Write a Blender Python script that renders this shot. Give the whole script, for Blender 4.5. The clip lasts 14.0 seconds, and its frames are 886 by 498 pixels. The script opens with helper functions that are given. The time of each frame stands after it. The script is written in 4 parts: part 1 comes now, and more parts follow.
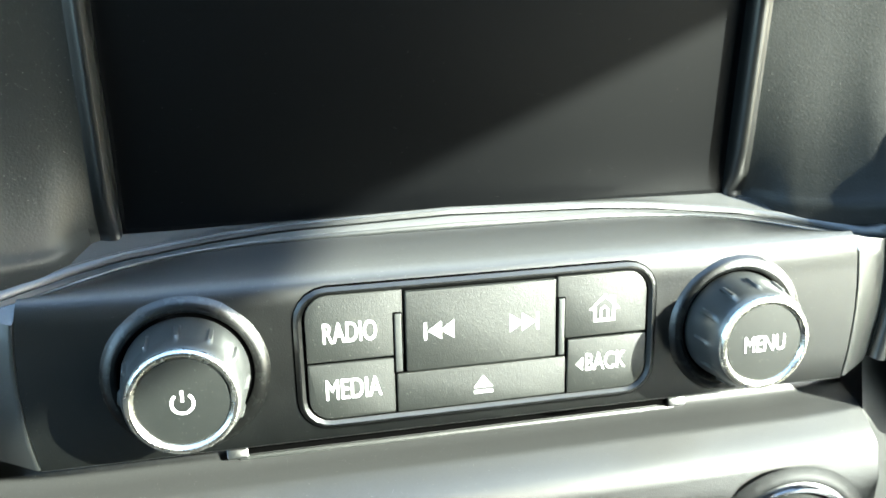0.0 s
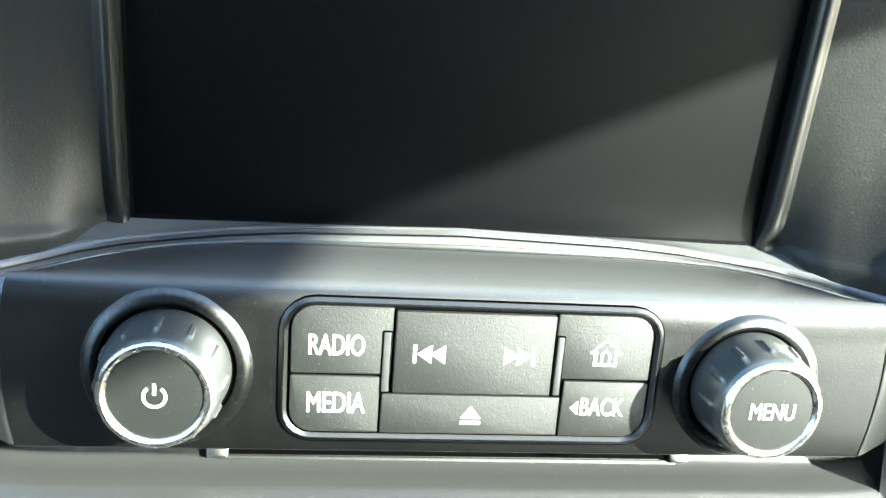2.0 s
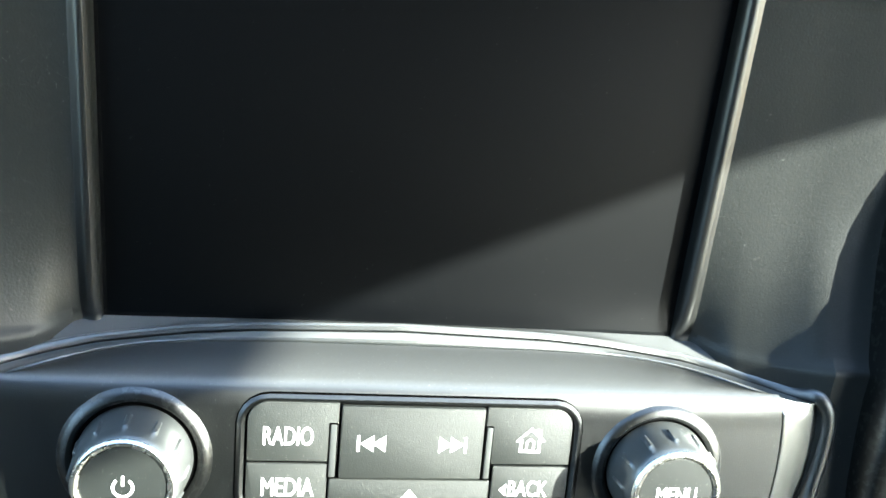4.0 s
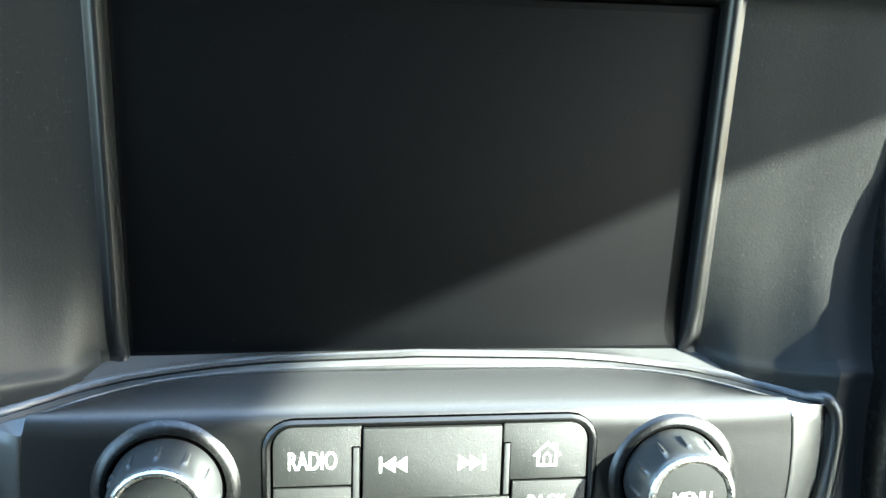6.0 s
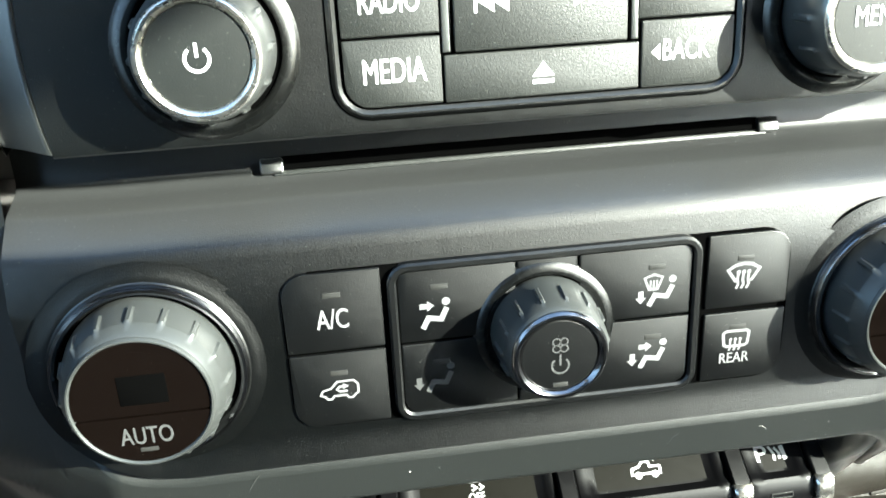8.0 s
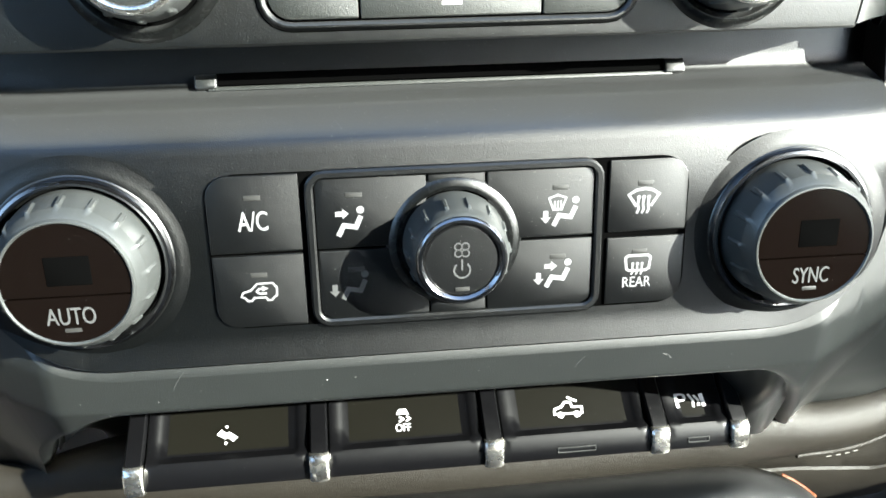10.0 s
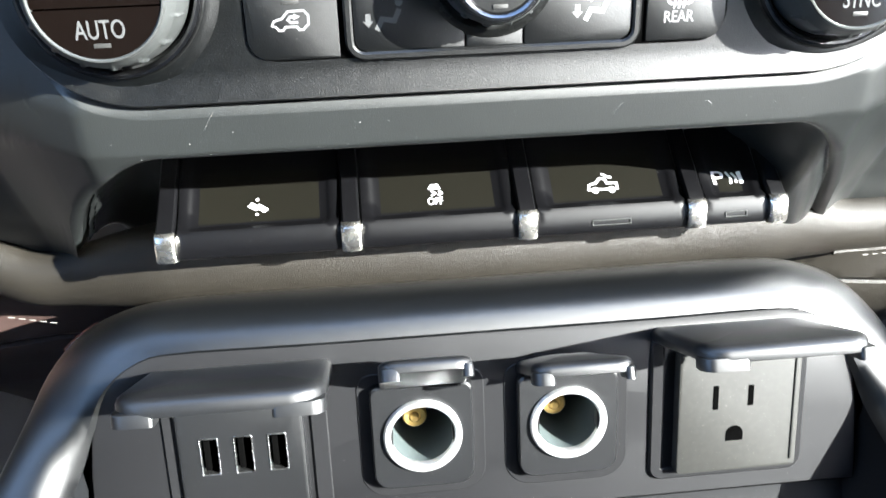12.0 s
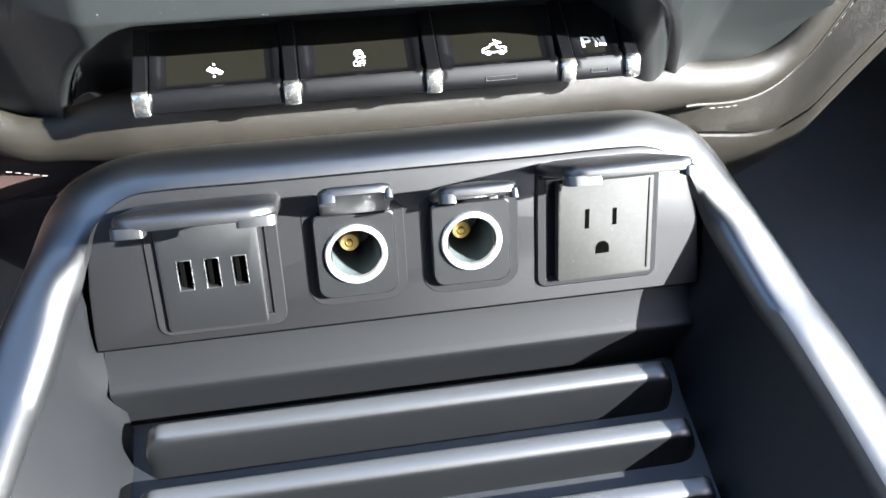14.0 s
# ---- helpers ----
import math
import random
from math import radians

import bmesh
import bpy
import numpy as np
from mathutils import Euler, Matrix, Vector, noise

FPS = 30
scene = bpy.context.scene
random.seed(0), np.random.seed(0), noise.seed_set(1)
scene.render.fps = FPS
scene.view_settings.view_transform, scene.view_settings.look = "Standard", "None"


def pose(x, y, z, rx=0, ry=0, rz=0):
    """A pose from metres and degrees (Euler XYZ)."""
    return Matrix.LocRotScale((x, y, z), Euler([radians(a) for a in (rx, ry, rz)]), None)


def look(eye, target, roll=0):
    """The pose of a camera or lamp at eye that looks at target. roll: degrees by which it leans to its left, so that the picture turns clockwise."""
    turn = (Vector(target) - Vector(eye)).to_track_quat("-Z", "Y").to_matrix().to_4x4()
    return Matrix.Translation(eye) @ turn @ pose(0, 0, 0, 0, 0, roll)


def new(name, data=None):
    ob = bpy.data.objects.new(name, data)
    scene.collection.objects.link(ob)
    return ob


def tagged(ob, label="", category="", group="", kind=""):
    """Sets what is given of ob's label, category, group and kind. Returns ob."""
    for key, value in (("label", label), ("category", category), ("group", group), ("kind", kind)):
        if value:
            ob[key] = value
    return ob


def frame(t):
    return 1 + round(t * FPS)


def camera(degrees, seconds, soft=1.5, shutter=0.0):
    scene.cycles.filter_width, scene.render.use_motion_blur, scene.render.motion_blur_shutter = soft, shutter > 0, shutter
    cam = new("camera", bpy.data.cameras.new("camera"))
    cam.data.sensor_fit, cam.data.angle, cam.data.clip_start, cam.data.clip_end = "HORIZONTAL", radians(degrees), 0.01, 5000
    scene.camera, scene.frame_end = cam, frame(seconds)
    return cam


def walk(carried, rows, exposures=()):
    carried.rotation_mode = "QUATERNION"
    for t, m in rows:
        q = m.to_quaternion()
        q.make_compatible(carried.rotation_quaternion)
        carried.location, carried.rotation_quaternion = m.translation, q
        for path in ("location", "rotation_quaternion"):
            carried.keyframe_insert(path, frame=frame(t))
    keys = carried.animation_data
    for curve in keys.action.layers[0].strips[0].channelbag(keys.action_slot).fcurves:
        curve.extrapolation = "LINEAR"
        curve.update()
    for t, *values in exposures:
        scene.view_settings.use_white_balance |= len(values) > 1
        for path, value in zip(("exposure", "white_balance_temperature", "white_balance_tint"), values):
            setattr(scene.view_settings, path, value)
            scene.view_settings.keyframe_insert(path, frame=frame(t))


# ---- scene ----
cam = camera(53.23, 14.0, soft=1.5, shutter=0.25)
# seconds, eye in millimetres of the stack, yaw, pitch, roll in degrees
PATH = [
    (0, -55.93, 22.04, 937.42, -14.830, -38.663, 4.913),
    (0.5, -52.75, 33.83, 936.43, -12.492, -37.933, 5.801),
    (1, -49.00, 33.07, 936.47, -10.918, -38.019, 6.809),
    (1.5, -44.45, 31.42, 936.33, -10.069, -38.182, 7.967),
    (2, -37.95, 28.11, 936.55, -9.391, -38.573, 8.342),
    (2.5, -33.63, 28.09, 941.94, -9.156, -39.035, 8.457),
    (3, -33.19, 29.74, 952.79, -9.806, -38.702, 9.086),
    (3.5, -32.12, 26.01, 962.77, -10.192, -37.622, 9.276),
    (4, -31.96, 17.74, 972.41, -10.781, -36.496, 9.385),
    (4.2, -31.38, 17.23, 980.94, -11.025, -37.304, 9.550),
    (6.3, -33.08, 3.62, 969.12, -9.831, -33.333, 4.601),
    (6.5, -38.77, 11.41, 962.33, -10.920, -35.275, 4.872),
    (7, -45.57, 16.41, 928.31, -10.980, -38.779, 3.594),
    (7.5, -51.58, 11.25, 890.96, -10.528, -41.556, 2.116),
    (8, -50.28, 3.52, 872.32, -8.733, -43.841, 0.510),
    (8.2, -48.99, 3.52, 870.25, -8.362, -44.628, 0.215),
    (10.3, -27.01, -39.01, 853.03, -7.478, -41.117, 2.329),
    (10.5, -26.94, -40.74, 848.09, -7.415, -41.934, 2.598),
    (11, -33.83, -53.53, 826.53, -7.647, -42.902, 2.440),
    (11.5, -38.29, -59.67, 814.53, -7.320, -44.045, 1.941),
    (12, -36.92, -69.15, 812.07, -6.473, -45.518, 0.738),
    (12.5, -35.18, -87.12, 817.76, -7.075, -47.099, 0.367),
    (13, -28.11, -115.19, 838.10, -8.104, -49.004, 1.017),
    (13.5, -27.74, -145.00, 857.04, -10.433, -50.270, 2.536),
    (14, -38.58, -145.35, 851.24, -12.372, -50.923, 3.548),
]
# The stack's own millimetres become metres; the cab floor lies at z = 0.
DROP = 0.22


def mm(x, y, z):
    return (x * 0.001, y * 0.001, z * 0.001 - DROP)


walk(cam, [(t, pose(*mm(x, y, z), 0, 0, yaw) @ pose(0, 0, 0, 90 + pitch) @ pose(0, 0, 0, 0, 0, roll))
           for t, x, y, z, yaw, pitch, roll in PATH], exposures=[(0.0, 3.72, 6700, -5), (4.0, 4.00, 6500, -2), (6.5, 3.98, 6450, -3), (8.0, 3.20, 6600, -3), (10.3, 3.32, 6500, 3), (12.0, 3.76, 6300, 8), (14.0, 3.97, 6150, 10)])

# ---- light: afternoon sun through the passenger door's window, clear sky ----
SUN = Vector((1.42, -0.78, 1.0)).normalized()
world = bpy.data.worlds.new("sky")
scene.world = world
world.use_nodes = True
wn = world.node_tree.nodes
sky = wn.new("ShaderNodeTexSky")
sky.sky_type, sky.sun_disc = "NISHITA", False
sky.sun_elevation = math.asin(SUN.z)
sky.sun_rotation = math.atan2(SUN.x, SUN.y)
wn["Background"].inputs["Strength"].default_value = 0.14
world.node_tree.links.new(sky.outputs[0], wn["Background"].inputs["Color"])
lamp = bpy.data.lights.new("sun", "SUN")
lamp.energy, lamp.angle, lamp.color = 4.7, radians(0.53), (1.0, 0.99, 0.94)
new("sun", lamp).matrix_world = look(SUN * 6, (0, 0, 0))


# ---- materials ----
def shader(name):
    m = bpy.data.materials.new(name)
    m.use_nodes = True
    return m, m.node_tree.nodes, m.node_tree.links, m.node_tree.nodes["Principled BSDF"]


def mixed(nodes, links, a, b, factor):
    mix = nodes.new("ShaderNodeMix")
    mix.data_type = "RGBA"
    for slot, value in ((6, a), (7, b)):
        if isinstance(value, tuple):
            mix.inputs[slot].default_value = (*value, 1)
        else:
            links.new(value, mix.inputs[slot])
    links.new(factor, mix.inputs[0])
    return mix.outputs[2]


def math_node(nodes, links, op, a, b=0.0):
    n = nodes.new("ShaderNodeMath")
    n.operation = op
    for k, v in enumerate((a, b)):
        if isinstance(v, (int, float)):
            n.inputs[k].default_value = v
        else:
            links.new(v, n.inputs[k])
    return n.outputs[0]


def ramp(nodes, links, source, lo, hi):
    r = nodes.new("ShaderNodeMapRange")
    r.inputs["From Min"].default_value, r.inputs["From Max"].default_value = lo, hi
    links.new(source, r.inputs["Value"])
    return r.outputs[0]


def plastic(name, colour, rough=0.45, grain=0.1, dust=0.5, metal=0.0, film=0.0, spec=0.5, cell=2600.0, coat=0.0, dust_sheen=0.0, ior=1.5):
    """Moulded plastic: fine moulded grain, smudges in the gloss, a thin film of dust and scattered specks."""
    m, nodes, links, b = shader(name)
    at = nodes.new("ShaderNodeTexCoord").outputs["Object"]

    def tex(kind, scale, **values):
        n = nodes.new(kind)
        n.inputs["Scale"].default_value = scale
        for key, value in values.items():
            n.inputs[key].default_value = value
        links.new(at, n.inputs["Vector"])
        return n

    wide = tex("ShaderNodeTexNoise", 28.0, Detail=4.0)
    fine = tex("ShaderNodeTexNoise", cell, Detail=2.0)
    smear = tex("ShaderNodeTexNoise", 420.0, Detail=6.0)
    base = mixed(nodes, links, tuple(c * 0.93 for c in colour), tuple(min(1, c * 1.08) for c in colour), wide.outputs["Fac"])
    if dust > 0:
        veil = math_node(nodes, links, "MULTIPLY", ramp(nodes, links, smear.outputs["Fac"], 0.42, 0.75), 0.006 * dust + film)
        base = mixed(nodes, links, base, (0.42, 0.42, 0.38), veil)
        total = None
        for scale, size, keep in ((520.0, 0.060, 0.08), (1150.0, 0.09, 0.25), (2300.0, 0.15, 0.65)):
            v = tex("ShaderNodeTexVoronoi", scale)
            near = math_node(nodes, links, "LESS_THAN", v.outputs["Distance"], size * (0.7 + 0.3 * dust))
            some = nodes.new("ShaderNodeSeparateColor")
            links.new(v.outputs["Color"], some.inputs[0])
            near = math_node(nodes, links, "MULTIPLY", near, math_node(nodes, links, "LESS_THAN", some.outputs[0], keep * min(dust, 0.5) * 0.5))
            total = near if total is None else math_node(nodes, links, "MAXIMUM", total, near)
        base = mixed(nodes, links, base, (0.55, 0.55, 0.50), math_node(nodes, links, "MULTIPLY", total, 0.45))
    if dust_sheen > 0:  # dust on what faces up, with the tops' sheen put into its colour
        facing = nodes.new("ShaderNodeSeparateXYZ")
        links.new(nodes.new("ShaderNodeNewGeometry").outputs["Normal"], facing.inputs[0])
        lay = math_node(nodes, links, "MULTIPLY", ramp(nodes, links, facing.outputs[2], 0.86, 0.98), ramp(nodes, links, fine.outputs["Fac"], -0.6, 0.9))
        base = mixed(nodes, links, base, (0.33, 0.335, 0.335), math_node(nodes, links, "MULTIPLY", lay, dust_sheen))
    links.new(base, b.inputs["Base Color"])
    gloss = nodes.new("ShaderNodeMapRange")
    gloss.inputs["To Min"].default_value, gloss.inputs["To Max"].default_value = rough - 0.025, rough + 0.03
    links.new(smear.outputs["Fac"], gloss.inputs["Value"])
    links.new(gloss.outputs[0], b.inputs["Roughness"])
    b.inputs["Metallic"].default_value = metal
    b.inputs["Specular IOR Level"].default_value = 0.0 if metal == 0 else spec
    b.inputs["IOR"].default_value = ior
    b.inputs["Coat Weight"].default_value = coat
    b.inputs["Coat Roughness"].default_value = 0.08
    bump = nodes.new("ShaderNodeBump")
    bump.inputs["Strength"].default_value = grain
    bump.inputs["Distance"].default_value = 0.0002
    links.new(fine.outputs["Fac"], bump.inputs["Height"])
    links.new(bump.outputs[0], b.inputs["Normal"])
    if metal == 0:  # the grained skin's sheen falls off like a bell
        sheen, polish, rim = nodes.new("ShaderNodeBsdfGlossy"), nodes.new("ShaderNodeBsdfGlossy"), nodes.new("ShaderNodeLayerWeight")
        both, blend = nodes.new("ShaderNodeMixShader"), nodes.new("ShaderNodeMixShader")
        sheen.distribution = polish.distribution = "BECKMANN"
        links.new(gloss.outputs[0], sheen.inputs["Roughness"])
        links.new(math_node(nodes, links, "MULTIPLY", gloss.outputs[0], 0.6), polish.inputs["Roughness"])
        links.new(bump.outputs[0], polish.inputs["Normal"])
        both.inputs[0].default_value = 0.38
        links.new(sheen.outputs[0], both.inputs[1])
        links.new(polish.outputs[0], both.inputs[2])
        links.new(bump.outputs[0], sheen.inputs["Normal"])
        straight = ((ior - 1) / (ior + 1)) ** 2  # Schlick's rise from straight on to grazing
        glance = math_node(nodes, links, "POWER", rim.outputs["Facing"], 5.0)
        rise = math_node(nodes, links, "MULTIPLY", glance, 0.55 * (1 - straight))
        total = math_node(nodes, links, "ADD", rise, straight)
        links.new(math_node(nodes, links, "MULTIPLY", total, 2 * spec), blend.inputs[0])
        links.new(b.outputs[0], blend.inputs[1])
        links.new(both.outputs[0], blend.inputs[2])
        links.new(blend.outputs[0], nodes["Material Output"].inputs["Surface"])
    return m


def leather(name, colour, rough=0.5):
    """Grained hide: cells with creases between them."""
    m, nodes, links, b = shader(name)
    at = nodes.new("ShaderNodeTexCoord").outputs["Object"]
    cells, tone = nodes.new("ShaderNodeTexVoronoi"), nodes.new("ShaderNodeTexNoise")
    cells.feature = "DISTANCE_TO_EDGE"
    cells.inputs["Scale"].default_value, tone.inputs["Scale"].default_value = 1500.0, 45.0
    tone.inputs["Detail"].default_value = 5.0
    warp = nodes.new("ShaderNodeTexNoise")
    warp.inputs["Scale"].default_value = 400.0
    for n in (tone, warp):
        links.new(at, n.inputs["Vector"])
    shift = nodes.new("ShaderNodeVectorMath")
    shift.operation = "MULTIPLY_ADD"
    links.new(warp.outputs["Color"], shift.inputs[0])
    shift.inputs[1].default_value = (0.002, 0.002, 0.002)
    links.new(at, shift.inputs[2])
    links.new(shift.outputs[0], cells.inputs["Vector"])
    links.new(mixed(nodes, links, tuple(c * 0.8 for c in colour), tuple(c * 1.2 for c in colour), tone.outputs["Fac"]), b.inputs["Base Color"])
    b.inputs["Roughness"].default_value = rough
    b.inputs["Specular IOR Level"].default_value = 0.26
    bump = nodes.new("ShaderNodeBump")
    bump.inputs["Strength"].default_value, bump.inputs["Distance"].default_value = 0.40, 0.0002
    links.new(ramp(nodes, links, cells.outputs["Distance"], 0.0, 0.25), bump.inputs["Height"])
    links.new(bump.outputs[0], b.inputs["Normal"])
    return m


def metal(name, colour, rough):
    m, nodes, links, b = shader(name)
    at = nodes.new("ShaderNodeTexCoord").outputs["Object"]
    n = nodes.new("ShaderNodeTexNoise")
    n.inputs["Scale"].default_value = 300.0
    n.inputs["Detail"].default_value = 4.0
    links.new(at, n.inputs["Vector"])
    links.new(mixed(nodes, links, tuple(c * 0.85 for c in colour), colour, n.outputs["Fac"]), b.inputs["Base Color"])
    r = nodes.new("ShaderNodeMapRange")
    r.inputs["To Min"].default_value, r.inputs["To Max"].default_value = rough * 0.7, rough * 1.3
    links.new(n.outputs["Fac"], r.inputs["Value"])
    links.new(r.outputs[0], b.inputs["Roughness"])
    b.inputs["Metallic"].default_value = 1.0
    return m


def fabric(name, colour, scale=900.0):
    m, nodes, links, b = shader(name)
    at = nodes.new("ShaderNodeTexCoord").outputs["Object"]
    n, w = nodes.new("ShaderNodeTexNoise"), nodes.new("ShaderNodeTexNoise")
    n.inputs["Scale"].default_value, w.inputs["Scale"].default_value = scale, 12.0
    for t in (n, w):
        t.inputs["Detail"].default_value = 6.0
        links.new(at, t.inputs["Vector"])
    tone = mixed(nodes, links, tuple(c * 0.6 for c in colour), tuple(c * 1.4 for c in colour), n.outputs["Fac"])
    links.new(mixed(nodes, links, tone, tuple(c * 0.8 for c in colour), w.outputs["Fac"]), b.inputs["Base Color"])
    b.inputs["Roughness"].default_value = 0.95
    bump = nodes.new("ShaderNodeBump")
    bump.inputs["Strength"].default_value, bump.inputs["Distance"].default_value = 0.6, 0.002
    links.new(n.outputs["Fac"], bump.inputs["Height"])
    links.new(bump.outputs[0], b.inputs["Normal"])
    return m


FACE = plastic("charcoal_faceplate", (0.0013, 0.0015, 0.0015), 0.51, 0.30, 0.24, spec=0.88, dust_sheen=0.09)
DUSTY = plastic("dusty_charcoal_faceplate", (0.0022, 0.0025, 0.0024), 0.53, 0.28, 0.36, spec=0.92, dust_sheen=0.20)
TRIM = plastic("dark_satin_trim", (0.0028, 0.0030, 0.0029), 0.45, 0.12, 0.25, spec=1.0, dust_sheen=0.06)
WING = plastic("dusty_surround_plastic", (0.0112, 0.0122, 0.0118), 0.56, 0.35, 0.6, spec=0.24, cell=1500.0)
BEZEL = plastic("lower_bezel_plastic", (0.0118, 0.0130, 0.0127), 0.56, 0.25, 0.15, spec=0.85)
BEAD = plastic("satin_screen_bead", (0.0060, 0.0063, 0.0061), 0.48, 0.05, 0.3, spec=0.6)
RIM = plastic("grey_satin_rim", (0.012, 0.0130, 0.0128), 0.48, 0.10, 0.3, spec=1.6, dust_sheen=0.34)
LEDGE = plastic("grey_ledge", (0.011, 0.012, 0.012), 0.50, 0.12, 0.4, spec=1.5, dust_sheen=0.28)
BUTTON = plastic("button_plastic", (0.0150, 0.0162, 0.0152), 0.58, 0.45, 0.6, spec=0.55)
CLIMATE = plastic("climate_button_plastic", (0.0026, 0.0028, 0.0029), 0.54, 0.22, 0.22, spec=0.62)
GRIP = plastic("grey_knob_grip", (0.105, 0.110, 0.108), 0.31, 0.05, 0.2, metal=0.7, spec=0.7)
DIAL = plastic("dark_grey_dial_grip", (0.046, 0.049, 0.048), 0.38, 0.05, 0.2, metal=0.4, spec=0.6)
CAP = plastic("knob_cap", (0.010, 0.0112, 0.0106), 0.58, 0.16, 0.6, spec=0.6)
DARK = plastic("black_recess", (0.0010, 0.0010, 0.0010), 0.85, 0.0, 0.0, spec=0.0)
KEY = plastic("black_switch_plastic", (0.0022, 0.0022, 0.0025), 0.50, 0.06, 0.06, spec=0.45)
GLOSS = plastic("glossy_switch_face", (0.0042, 0.0040, 0.0030), 0.50, 0.0, 0.05, spec=0.4)
BIN = plastic("bin_plastic", (0.0060, 0.0064, 0.0070), 0.56, 0.18, 0.08, spec=0.24)
BAR = plastic("console_trim_plastic", (0.0030, 0.0033, 0.0036), 0.52, 0.10, 0.08, spec=1.25)
PANEL = plastic("outlet_panel_plastic", (0.0092, 0.0093, 0.0099), 0.57, 0.14, 0.08, spec=0.30)
SOCKET = plastic("socket_plastic", (0.0075, 0.0078, 0.0083), 0.54, 0.10, 0.12, spec=0.8)
BARREL = plastic("socket_barrel", (0.045, 0.055, 0.055), 0.5, 0.05, 0.2)
OUTLET = plastic("outlet_plastic", (0.022, 0.022, 0.0205), 0.60, 0.15, 0.3, film=0.01, spec=0.35)
SLAT = plastic("rubber_slat", (0.0052, 0.0056, 0.0061), 0.54, 0.15, 0.06, spec=0.80, dust_sheen=0.08)
PRINT = plastic("white_print", (0.55, 0.56, 0.57), 0.5, 0.0, 0.0)
PALE = plastic("translucent_symbol_print", (0.17, 0.172, 0.175), 0.5, 0.0, 0.0)
WEAR = plastic("pale_wear", (0.11, 0.11, 0.105), 0.6, 0.0, 0.0)
FAINT = plastic("grey_and_shaded_print", (0.055, 0.056, 0.056), 0.5, 0.0, 0.0)
LED = plastic("led_window", (0.022, 0.022, 0.021), 0.5, 0.0, 0.0)
SMOKE = plastic("smoked_display", (0.0022, 0.0014, 0.0011), 0.22, 0.0, 0.1, spec=0.5, coat=0.12)
SCREEN = plastic("dusty_screen_glass", (0.0008, 0.0010, 0.0013), 0.68, 0.0, 0.10, spec=0.065)
CHROME = metal("chrome", (0.86, 0.83, 0.77), 0.27)
INK = metal("black_chrome", (0.22, 0.22, 0.23), 0.20)
SATIN = metal("satin_chrome", (0.55, 0.56, 0.56), 0.28)
STEEL = metal("bright_steel", (0.92, 0.93, 0.93), 0.45)
BRASS = metal("brass", (0.80, 0.55, 0.20), 0.42)
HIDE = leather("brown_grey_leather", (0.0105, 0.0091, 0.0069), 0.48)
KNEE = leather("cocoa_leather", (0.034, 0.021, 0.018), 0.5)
AMBER = plastic("saddle_brown_piping", (0.12, 0.035, 0.014), 0.4, 0.1, 0.0)
THREAD = fabric("pale_thread", (0.16, 0.155, 0.14), 4000.0)
CARPET = fabric("dark_grey_carpet", (0.13, 0.122, 0.118))
CLOTH = fabric("grey_headliner", (0.30, 0.29, 0.28))
CABIN = plastic("cab_wall_plastic", (0.05, 0.047, 0.045), 0.6, 0.2, 0.1)
ASPHALT = fabric("asphalt", (0.10, 0.10, 0.095), 60.0)


# ---- geometry helpers, all in the stack's millimetres ----
class Mesh:
    def __init__(self):
        self.v, self.f = [], []

    def add(self, verts, faces):
        n = len(self.v)
        self.v += [tuple(p) for p in verts]
        self.f += [tuple(i + n for i in face) for face in faces]
        return self

    def loft(self, loops, closed=True, first=False, last=False, ring=False):
        """Rows of equally many points, joined by quads. closed: each row is a loop; ring: the last row joins the first."""
        k, faces = len(loops[0]), []
        for r in range(len(loops) if ring else len(loops) - 1):
            a, b = r * k, ((r + 1) % len(loops)) * k
            for i in range(k if closed else k - 1):
                j = (i + 1) % k
                faces.append((a + i, a + j, b + j, b + i))
        if first:
            faces.append(tuple(reversed(range(k))))
        if last:
            faces.append(tuple((len(loops) - 1) * k + i for i in range(k)))
        return self.add([p for loop in loops for p in loop], faces)


def part(name, mesh, material, parent=None, label="", sharp=38):
    """Links a mesh as one object; under a parent its points are taken from the parent's thing."""
    thing = parent
    while thing is not None and thing.parent is not None:
        thing = thing.parent
    base = thing.location if thing is not None else Vector((0, 0, 0))
    data = bpy.data.meshes.new(name)
    data.from_pydata([Vector(mm(*p)) - base for p in mesh.v], [], mesh.f)
    bm = bmesh.new()
    bm.from_mesh(data)
    bmesh.ops.remove_doubles(bm, verts=bm.verts, dist=1e-7)
    bmesh.ops.recalc_face_normals(bm, faces=bm.faces)
    bm.to_mesh(data)
    bm.free()
    data.shade_smooth()
    data.set_sharp_from_angle(angle=radians(sharp))
    data.materials.append(material)
    ob = new(name, data)
    if parent is not None:
        ob.parent = parent
    if label:
        ob["label"] = label
    return ob


def thing(name, at, label, category, group="", kind=""):
    ob = new(name)
    ob.empty_display_size = 0.02
    ob.location = mm(*at)
    return tagged(ob, label, category, group, kind)


class Face:
    """A leaning plane: across u (to the right), v (up along it), n (out of it)."""

    def __init__(self, y, z, slope, x=0.0):
        self.o = Vector((x, y, z))
        self.v = Vector((0, slope, 1)).normalized()
        self.n = Vector((0, -1, slope)).normalized()

    def __call__(self, u, v, n=0.0):
        return self.o + Vector((u, 0, 0)) + self.v * v + self.n * n

    def up(self, z):
        """v of a height on the plane."""
        return (z - self.o.z) / self.v.z


